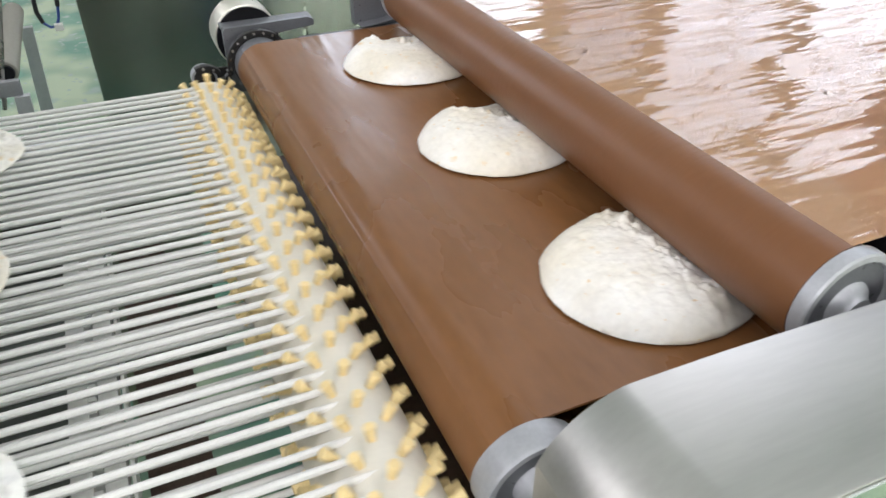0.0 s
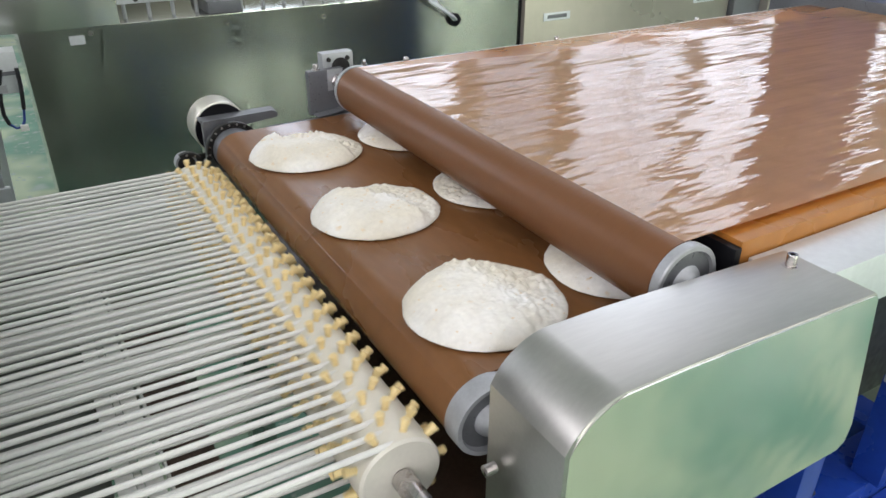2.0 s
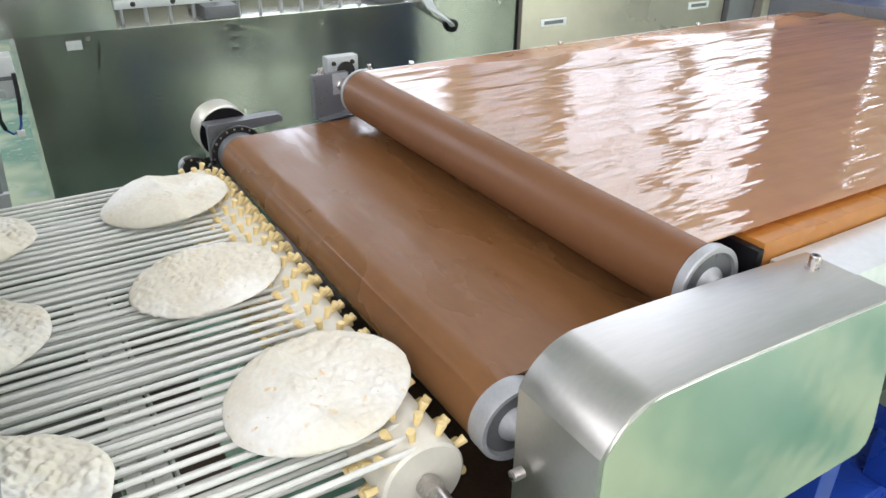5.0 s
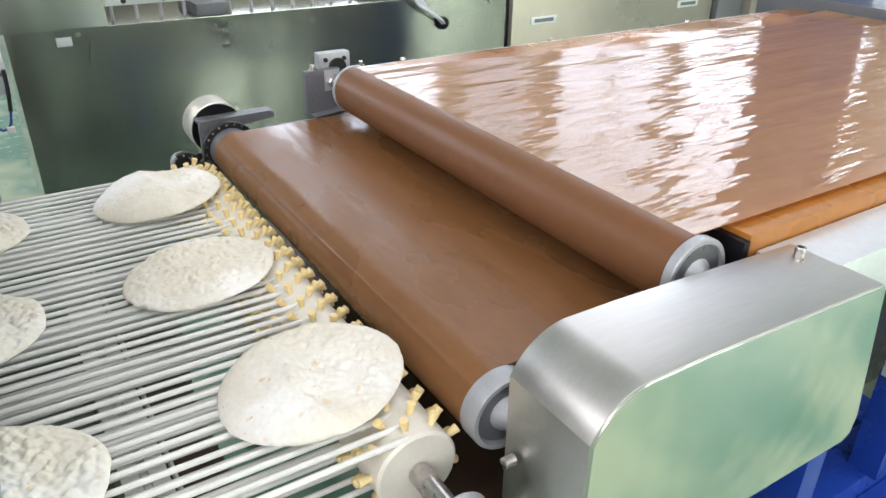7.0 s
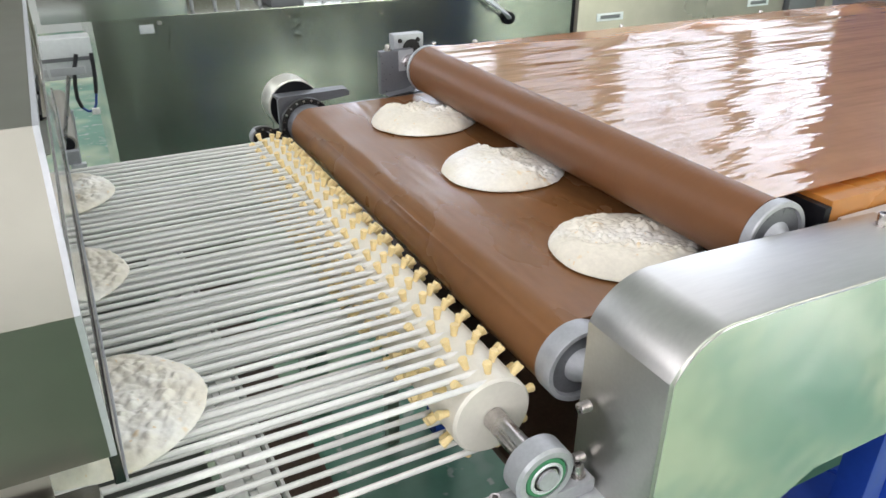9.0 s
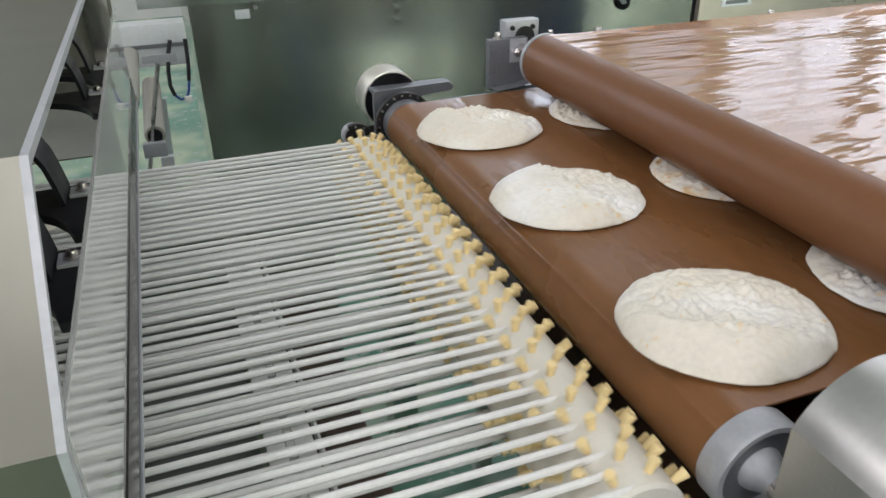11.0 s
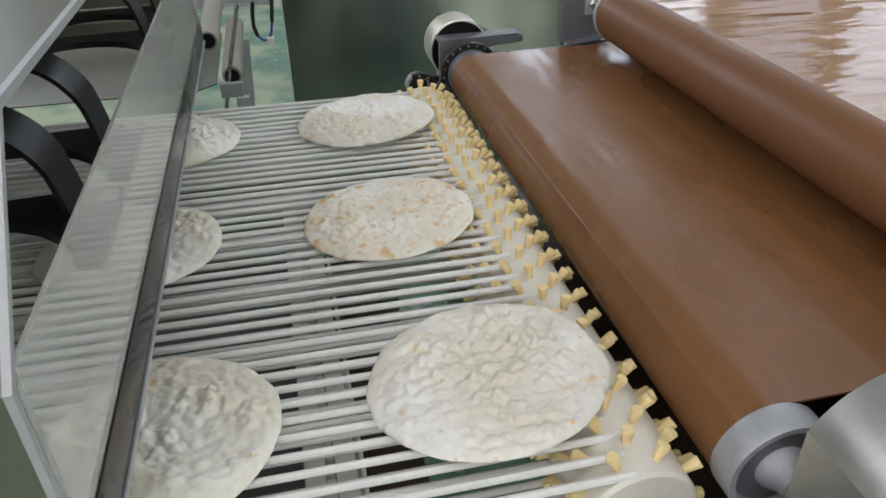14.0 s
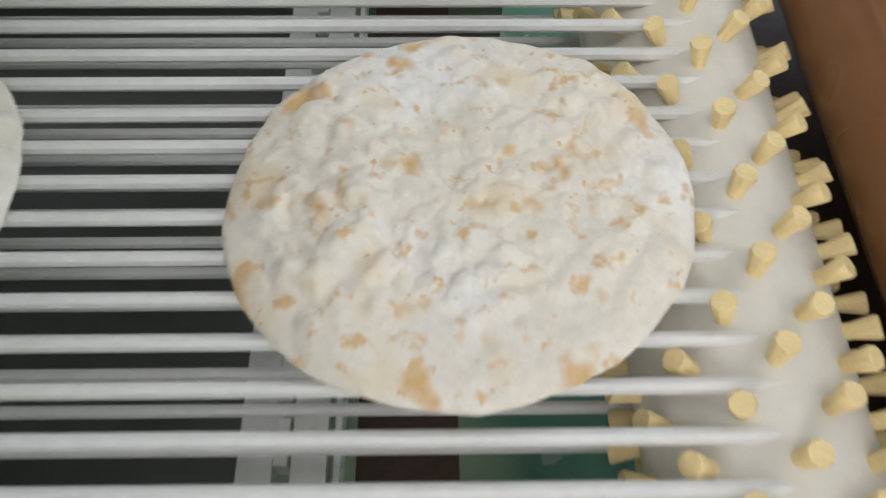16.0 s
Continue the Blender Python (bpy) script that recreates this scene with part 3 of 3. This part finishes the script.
for j in range(46):
    box(bm, -0.342, -0.3335, -0.04 + j * 0.0205, -0.031 + j * 0.0205, 0.655, 0.678)
part("slot_teeth", bm, GREYP, cords)
part("slot_strip", box(B(), -0.305, -0.301, -0.05, 0.895, 0.655, 0.680, 0.0005), GREYP, cords)
part("drip_tray", box(B(), -2.6, -0.37, -0.04, 0.88, 0.60, 0.61, 0.002), TRAY, cords, "stainless tray under the cords, coloured dark for the shade there")
part("dark_channel", box(B(), -0.300, -0.226, -0.04, 0.88, 0.585, 0.60, 0.002), BROWN, cords, "dark brown channel")
# two added panels that keep light off the floor below the cords
part("side_panel", box(B(), TAIL, -0.16, 0.915, 0.921, 0.24, WZ - 0.106, 0.001), HOODSTEEL, cords, "plain steel panel added to shade the floor under the cords")
part("side_panel", box(B(), TAIL, -0.16, -0.092, -0.086, 0.24, WZ - 0.106, 0.001), HOODSTEEL, cords, "plain steel panel added to shade the floor under the cords")
for x in (-2.6, -0.36):
    for y in (-0.115, 0.905):
        part("leg", box(B(), x, x + 0.04, y, y + 0.04, 0.0, WZ - 0.106, 0.003), STEEL, cords)

# ---- hood over the cords ----
HX = -0.461
hood = thing("stacker_hood", "satin stainless hood with a clear plastic strip over white cords", "machine hood")
near = [(-0.066, 0.968), (-0.066, 1.082), (0.028, 1.177), (0.80, 1.177)]
part("shell", band(B(), near, -0.004, -1.9, HX, "x"), HOODSTEEL, hood, "satin stainless shell")
part("far_wall", box(B(), -1.9, HX, 0.955, 0.961, 0.955, 1.30, 0.001), HOODSTEEL, hood)
part("inner_rail", box(B(), -1.9, -0.53, 0.935, 0.954, 0.985, 1.005, 0.002), RIBBED, hood, "beige rail")
bm = B()
band(bm, near, -0.005, HX, HX + 0.004, "x")
part("front_edge", bm, ALU, hood, "pale cut edge")
part("inner_wall", box(B(), -0.80, -0.795, 0.0, 0.95, 1.03, 1.169, 0.001), HOODSTEEL, hood)
part("lower_tube", box(B(), -1.9, HX - 0.01, -0.105, -0.070, 0.925, 0.955, 0.008), STEEL, hood, "stainless square tube")
part("tube_clip", box(B(), HX - 0.05, HX - 0.01, -0.10, -0.06, 0.90, 0.924, 0.002), BLACK, hood)
part("front_flap", box(B(), -0.4600, -0.4570, -0.055, 0.955, 0.977, 1.088, 0.0005), ACRYLIC, hood, "scratched clear acrylic strip, hazed white for the sky's reflection", 0).visible_shadow = False
part("flap_edge", box(B(), -0.4630, -0.4555, -0.060, 0.958, 0.937, 0.9765, 0.0008), LIP, hood, "dark steel lip")
part("flap_hem", box(B(), -0.4555, -0.4538, -0.060, 0.958, 0.936, 0.9405, 0.0004), ALU, hood, "bright folded lower edge")
part("side_post", box(B(), -0.50, -0.466, 0.94, 0.954, 0.93, 1.17, 0.001), STEEL, hood)
part("side_skirt", box(B(), -1.9, -0.50, -0.064, -0.061, 0.90, 0.967, 0.001), STEEL, hood)
for y in (0.238, 0.377, 0.723, 0.860):
    # black guide plates with a round cut-out, each hung from an arched strap
    rim = [(-0.575 + 0.085 * math.cos(radians(g)), y - 0.105 + 0.085 * math.sin(radians(g))) for g in range(8, 173, 15)]
    holder = part("guide_plate", prism(B(), [(-0.472, y + 0.022), (-0.472, y - 0.095)] + rim + [(-0.78, y - 0.06), (-0.78, y + 0.0), (-0.60, y + 0.012)], 1.012, 1.020, "z"), BLACK, hood, "black painted guide plate")
    curve = [(-0.500, 1.0215), (-0.503, 1.04)] + arc(-0.573, 1.035, 0.070, 20, 90, 8) + [(-0.78, 1.103)]
    part("strap", band(B(), curve, 0.004, y - 0.032, y + 0.020), BLACK, holder, "black arched strap")
    part("clip", box(B(), -0.498, -0.474, y - 0.014, y + 0.008, 1.0205, 1.0235, 0.0005), ALU, holder)
    screw("screw", holder, (-0.487, y - 0.003, 1.024), 0.0042, 0.006)

# ---- machines behind ----
CY = 2.232
cab = thing("oven_cabinet", "brushed stainless machine cabinet with an open bay above", "machine")
part("body", box(B(), -0.311, 1.640, CY + 0.022, CY + 0.9, 0.0, 0.868, 0.004), BRUSHED, cab)
bm = B()
sheet = []
for i in range(81):
    x = -0.311 + 1.951 * i / 80
    dent = 0.0016 * noise.noise(Vector((x * 4.0, 0.5, 0))) + 0.0010 * noise.noise(Vector((x * 9.0, 2.5, 0)))
    sheet.append([bm.verts.new((x, CY + 0.004 + dent * math.sin(math.pi * min(1, max(0, i / 80))) + 0.0008 * noise.noise(Vector((x * 3, z * 2, 7))), z)) for z in (0.0, 0.2, 0.4, 0.6, 0.75, 0.868)])
for p, q in zip(sheet, sheet[1:]):
    for k in range(5):
        bm.faces.new((p[k], q[k], q[k + 1], p[k + 1]))
bmesh.ops.solidify(bm, geom=bm.faces[:], thickness=-0.005)
part("front_sheet", bm, BRUSHED, cab, "brushed stainless front, slightly buckled", 60)
part("left_box", box(B(), -0.46, -0.004, CY - 0.012, CY + 0.9, 0.872, 1.30, 0.004), BRUSHED, cab, "stainless upper box")
part("back_wall", box(B(), -0.002, 1.64, CY + 0.5, CY + 0.52, 0.87, 1.06, 0.002), HOODSTEEL, cab)
part("bay_bar", box(B(), 0.0, 1.3, CY + 0.012, CY + 0.042, 0.930, 0.957, 0.002), RAIL, cab, "pale rail with holes")
for k in range(9):
    part("rail_bolt", ring(B(), (0.06 + 0.13 * k, CY + 0.0115, 0.944), [(-0.004, 0.007), (0.0, 0.009)], "y", 12), DARK, cab)
part("bay_bracket", box(B(), 0.30, 0.42, CY + 0.03, CY + 0.30, 0.869, 0.912, 0.006), GREY, cab)
part("bay_bracket", box(B(), 1.0, 1.12, CY + 0.06, CY + 0.30, 0.869, 0.93, 0.006), GREY, cab)
for k in range(16):
    part("bay_pin", ring(B(), (0.03 + 0.082 * k, CY + 0.10, 0), [(0.869, 0.007), (0.94, 0.007), (0.942, 0.005)], "z", 10), ALU, cab)
part("tag", box(B(), -0.168, -0.121, CY - 0.004, CY - 0.0005, 0.818, 0.847, 0.0005), RAIL, cab, "small blank metal plate")
for x, z in ((0.724, 0.828), (0.35, 0.84), (-0.10, 0.85), (1.55, 0.835)):
    part("screw", ring(B(), (x, CY, z), [(-0.006, 0.006), (0.0, 0.008)], "y", 12), SHAFT, cab)
part("cable_gland", ring(B(), (1.304, CY, 0.763), [(-0.02, 0.020), (-0.016, 0.026), (-0.001, 0.028)], "y", 20), BLACK, cab, "black cable gland")
bm = B()
for k in range(4):
    tube(bm, [(1.304 - 0.004 * k, CY - 0.022, 0.765), (1.27 - 0.01 * k, CY - 0.06, 0.785 + 0.006 * k), (1.20 - 0.012 * k, CY - 0.05, 0.84 + 0.004 * k), (1.16 - 0.012 * k, CY - 0.02, 0.93)], 0.005, 8)
part("cable_bundle", bm, PLATE, cab, "white cable bundle")
cab2 = thing("control_cabinet", "cream grey steel cabinet with flush pull handles", "cabinet")
part("body", box(B(), 1.660, 2.985, CY - 0.02, CY + 0.9, 0.0, 1.4, 0.006), CREAM, cab2)
part("seam", box(B(), 1.641, 1.659, CY + 0.005, CY + 0.9, 0.0, 1.4, 0.0), BLACK, cab2)
for x in (1.84, 2.79):
    h = part("pull_handle", box(B(), x - 0.075, x + 0.075, CY - 0.024, CY - 0.0203, 0.713, 0.748, 0.001), PLATE, cab2, "flush white pull handle")
    part("recess", box(B(), x - 0.055, x + 0.055, CY - 0.0255, CY - 0.0242, 0.723, 0.739, 0.0005), GREY, h)
cab3 = thing("end_cabinet", "pale steel machine cabinet with a dark side", "cabinet")
part("body", box(B(), 2.995, 3.20, CY - 0.05, CY + 0.9, 0.0, 1.4, 0.006), GREY, cab3)
part("door", box(B(), 3.202, 5.6, CY - 0.10, CY + 0.9, 0.0, 1.5, 0.006), CREAM, cab3)
hose = thing("black_hose", "black flexible hose hanging before a cabinet", "hose")
part("hose", tube(B(), [(3.22, CY - 0.14, 1.2), (3.23, CY - 0.16, 0.90), (3.26, CY - 0.17, 0.76), (3.33, CY - 0.18, 0.66), (3.42, CY - 0.16, 0.58), (3.5, CY - 0.14, 0.5), (3.52, CY - 0.14, 0.0)], 0.018, 10), CABLE, hose)

# ---- second line, seen past the cords ----
line = thing("second_conveyor", "white roller conveyor on a pale aluminium frame", "conveyor")
part("beam", box(B(), -1.8, -0.335, 2.02, 2.10, 0.74, 0.862, 0.004), RAIL, line, "pale aluminium profile")
part("beam_groove", box(B(), -1.8, -0.334, 2.0165, 2.0195, 0.795, 0.806, 0.0), GREY, line)
for (x, z) in ((-0.458, 0.70), (-0.500, 0.79)):
    part("roller", ring(B(), (x, 0, z), [(1.50, 0.010), (1.50, 0.022), (1.502, 0.024)] + [(1.502 + 0.012 * k, 0.024 + 0.0012 * (k % 2)) for k in range(1, 40)] + [(2.0, 0.01)], "y", 28), RIBBED, line, "cream ribbed roller")
    part("roller_end", ring(B(), (x, 0, z), [(1.492, 0.004), (1.492, 0.017), (1.4995, 0.018)], "y", 24), BLACK, line)
part("belt", band(B(), [(-1.8, 0.66), (-0.55, 0.66), (-0.50, 0.675)], 0.003, 1.52, 1.98), HOODSTEEL, line)
part("slant_arm", tube(B(), [(-0.485, 1.495, 0.62), (-0.455, 1.495, 0.74), (-0.42, 1.50, 0.87)], 0.005, 8), SHAFT, line)
part("slot_bracket", box(B(), -0.46, -0.375, 1.70, 1.704, 0.825, 0.845, 0.001), ALU, line)
part("bearing", box(B(), -0.490, -0.436, 1.470, 1.489, 0.655, 0.69, 0.004), ALU, line)
for y in (1.465, 1.97):
    part("leg", prism(B(), [(-0.50, 0.0), (-0.455, 0.654), (-0.425, 0.654), (-0.462, 0.0)], y, y + 0.02), RAIL, line)
wires = thing("cable_loop", "black and blue cable hanging in a loop", "cable")
loop = [(-0.383, 0.818), (-0.396, 0.775), (-0.404, 0.725), (-0.406, 0.685), (-0.398, 0.655), (-0.382, 0.640), (-0.366, 0.643), (-0.356, 0.662), (-0.350, 0.695), (-0.345, 0.735), (-0.342, 0.775), (-0.341, 0.818)]
part("black_cable", tube(B(), [(x, 1.998, z) for x, z in loop[:5]], 0.006, 8), CABLE, wires)
part("black_cable", tube(B(), [(x, 1.998, z) for x, z in loop[8:]], 0.006, 8), CABLE, wires)
part("blue_wire", tube(B(), [(x, 1.998, z) for x, z in loop[4:9]], 0.0038, 7), WIRE, wires)
part("plug", box(B(), -0.372, -0.350, 1.982, 1.998, 0.632, 0.650, 0.002), GREYP, wires)

# ---- flatbreads ----
LANES = (0.121, 0.421, 0.708)
# row centres along the line: (seconds, metres)
TRAVEL = [
    [(0, -0.465), (0.15, -0.51), (1.65, -0.51), (3.85, -1.27), (8.02, -1.27), (9.0, -1.57), (10.55, -1.57), (12.85, -2.37), (16, -2.37)],
    [(0, 0.182), (0.15, 0.158), (1.65, 0.158), (2.2, 0.02), (2.6, -0.098), (3.0, -0.25), (3.5, -0.398), (3.8, -0.493), (8.02, -0.493), (8.2, -0.54), (9.0, -0.785), (10.55, -0.785), (12.85, -1.58), (16, -1.58)],
    [(0, 0.392), (0.15, 0.36), (1.65, 0.36), (2.2, 0.2375), (2.6, 0.145), (3.0, 0.061), (3.5, -0.078), (3.85, -0.205), (8.02, -0.205), (8.2, -0.255), (9.0, -0.51), (10.55, -0.51), (12.85, -1.30), (16, -1.30)],
    [(0, 0.87), (1.65, 0.87), (3.85, 0.38), (8.02, 0.38), (8.2, 0.35), (9.0, 0.158), (10.55, 0.158), (11.0, 0.053), (11.5, -0.10), (12.0, -0.279), (12.5, -0.44), (12.8, -0.52), (16, -0.52)],
    [(0, 1.10), (1.65, 1.10), (3.85, 0.61), (8.02, 0.61), (8.2, 0.58), (9.0, 0.39), (10.55, 0.39), (11.0, 0.29), (11.5, 0.153), (12.0, 0.045), (12.5, -0.098), (12.85, -0.234), (16, -0.234)],
]
CORDS = [(0, -0.045), (0.15, 0), (1.65, 0), (1.8, 0.03), (3.8, 0.76), (8.02, 0.76), (9.0, 1.06), (10.55, 1.06), (12.85, 1.86), (16, 1.86)]
DROP = [(-0.31, 0.8665, 0.0), (-0.25, 0.869, -2.5), (-0.20, 0.8745, -5.0), (-0.16, 0.879, -7.0), (-0.12, 0.886, -10.0), (-0.08, 0.8945, -12.0), (-0.04, 0.901, -8.0), (0.0, 0.9015, 0.0)]


def between(t, rows, k=1):
    return float(np.interp(t, [r[0] for r in rows], [r[k] for r in rows]))


def flatbread(seed, size, puff, rough, smooth_side, reach, mat, label):
    """A blistered round of bread with a thin rim, puffed smooth on one side of a crooked crease."""
    rnd = random.Random(seed)
    off = Vector((rnd.uniform(0, 90), rnd.uniform(0, 90), rnd.uniform(0, 90)))
    swell = radians(rnd.uniform(170, 228))
    crest = reach + rnd.uniform(-0.012, 0.012)
    tent = rnd.random() < 0.5
    nr, na, R = 60, 220, size
    bm = B()

    def blister(p, s):
        d = noise.voronoi(p * s)[0]
        return max(0.0, 1.0 - (d[0] / 0.62) ** 2)

    def shape(r, a):
        x, y = r * math.cos(a), r * math.sin(a)
        p = Vector((x, y, 0)) + off
        q = min(1.0, r / R)
        rim = math.sqrt(max(0.0, 1 - q ** 8))
        d = x * math.cos(swell) + y * math.sin(swell) - crest + 0.028 * noise.noise(p * 12) + 0.006 * noise.noise(p * 45)
        if d > 0:
            lobe = 1 - 0.75 * (d / (R - crest)) ** 2.2 if d < R - crest else 0.25
        elif tent:
            lobe = max(0.0, 1 + d / (R * 1.1)) ** 1.6
        else:
            lobe = 0.86 * math.exp(d / 0.013) + 0.14
        dome = puff * max(0.0, lobe) * math.sqrt(1 - q ** 5)
        fold = 0.0024 * noise.noise(p * 18) + 0.0012 * noise.noise(p * 36)
        calm = min(1.0, max(0.0, (d + 0.004) / 0.012)) * smooth_side
        pq = p + Vector((0.002 * noise.noise(p * 60), 0.002 * noise.noise(p * 60 + off), 0))
        patch = 0.45 + 0.9 * max(0.0, min(1.0, 0.5 + 1.4 * noise.noise(p * 24)))
        fine = rough * patch * (0.0046 * blister(pq, 72) + 0.0028 * blister(pq + off, 118) + 0.0010 * blister(p - off, 210)) * (1 - 0.8 * calm)
        return 0.0018 + rim * (0.0042 + dome + fold * (1 - 0.6 * calm) + fine)
    mid = bm.verts.new((0, 0, shape(0, 0)))
    low = bm.verts.new((0, 0, 0.0))
    tops, lows = [], []
    edge = [R * (1 + 0.028 * noise.noise(off + Vector((2.2 * math.cos(2 * math.pi * k / na), 2.2 * math.sin(2 * math.pi * k / na), 0))) + 0.010 * noise.noise(off + Vector((7 * math.cos(2 * math.pi * k / na), 7 * math.sin(2 * math.pi * k / na), 3)))) for k in range(na)]
    for i in range(1, nr + 1):
        s = (i / nr) ** 0.85
        tops.append([bm.verts.new((edge[k] * s * math.cos(2 * math.pi * k / na), 0.935 * edge[k] * s * math.sin(2 * math.pi * k / na), shape(R * s, 2 * math.pi * k / na))) for k in range(na)])
    lows = [bm.verts.new((edge[k] * 0.972 * math.cos(2 * math.pi * k / na), 0.935 * edge[k] * 0.972 * math.sin(2 * math.pi * k / na), 0.0)) for k in range(na)]
    for k in range(na):
        n = (k + 1) % na
        bm.faces.new((mid, tops[0][k], tops[0][n]))
        bm.faces.new((low, lows[n], lows[k]))
        bm.faces.new((tops[-1][k], lows[k], lows[n], tops[-1][n]))
        for i in range(nr - 1):
            bm.faces.new((tops[i][k], tops[i + 1][k], tops[i + 1][n], tops[i][n]))
    ob = part("flatbread", bm, mat, None, "", 80)
    return tagged(ob, label, "flatbread", "flatbreads on the line")


breads = []
for i in range(5):
    for j in range(3):
        if (i, j) == (4, 1):
            kind = (0.0045, 0.8, 0.0, 0.02, TOAST, "floury flatbread with brown toasted patches")
        elif (i, j) == (2, 1) or i in (0, 4):
            kind = (0.0045, 0.95, 0.1, 0.02, BREAD, "pale floury flatbread with small blisters")
        elif i == 3:
            kind = (0.0190, 0.95, 0.9, 0.045 if j == 0 else 0.0, BREAD, "pale blistered flatbread puffed smooth on one side")
        else:
            kind = (0.0230, 0.95, 0.9, 0.005, BREAD, "pale flatbread puffed smooth on one side") if i == 1 else (0.0190, 0.70, 0.85, 0.01, BREAD, "pale flatbread with a crooked crease")
        breads.append((i, j, flatbread(11 + 7 * i + j, (0.101, 0.099, 0.101)[j], *kind)))

# ---- crumbs ----
crumb = thing("bread_crumb", "small curled crumb of dough on the tray", "crumb", (-0.035, 0.03, 0.690))
part("curl", tube(B(), [(0.0, 0, 0), (0.006, 0.004, 0.001), (0.010, 0.012, 0.002), (0.004, 0.018, 0.004), (-0.004, 0.016, 0.006)], 0.0022, 7), BREAD, crumb)
catch = thing("catch_plate", "dark brown catch plate under the belt nose", "tray")
part("plate", box(B(), -0.05, 0.18, -0.04, 0.9, 0.675, 0.688, 0.002), BROWN, catch)
for y in (0.0, 0.84):
    part("stay", box(B(), 0.12, 0.15, y, y + 0.03, 0.0, 0.674, 0.002), STEEL, catch)


def motions():
    """The rows of bread ride the belt, tip over its nose and ride on along the cords; the pegged roller turns with the cords."""
    moving = sorted({round(0.1 * k, 1) for k in list(range(0, 4)) + list(range(15, 41)) + list(range(79, 93)) + list(range(104, 131))} | {0.0, 16.0, 5.0, 7.0})
    for i, j, ob in breads:
        rows = []
        for t in moving:
            x = between(t, TRAVEL[i])
            on = min(1.0, max(0.0, (-0.05 - x) / 0.13))
            x += on * ((0.018, 0.0, 0.006) if i < 2 else (0.052, 0.0, 0.014) if i == 3 else (0.036, 0.0, 0.012))[j]
            z, tip = between(x, DROP, 1), between(x, DROP, 2)
            rows.append((t, pose(x, LANES[j] - (0.008 if (i, j) == (4, 1) else 0.0), z, 0, tip, (j * 7 + i * 5) % 17 - 8)))
        walk(ob, rows)
    walk(rot, [(t, pose(WX, 0, WZ, 0, -math.degrees(between(t, CORDS) / 0.040), 0)) for t in moving])


motions()
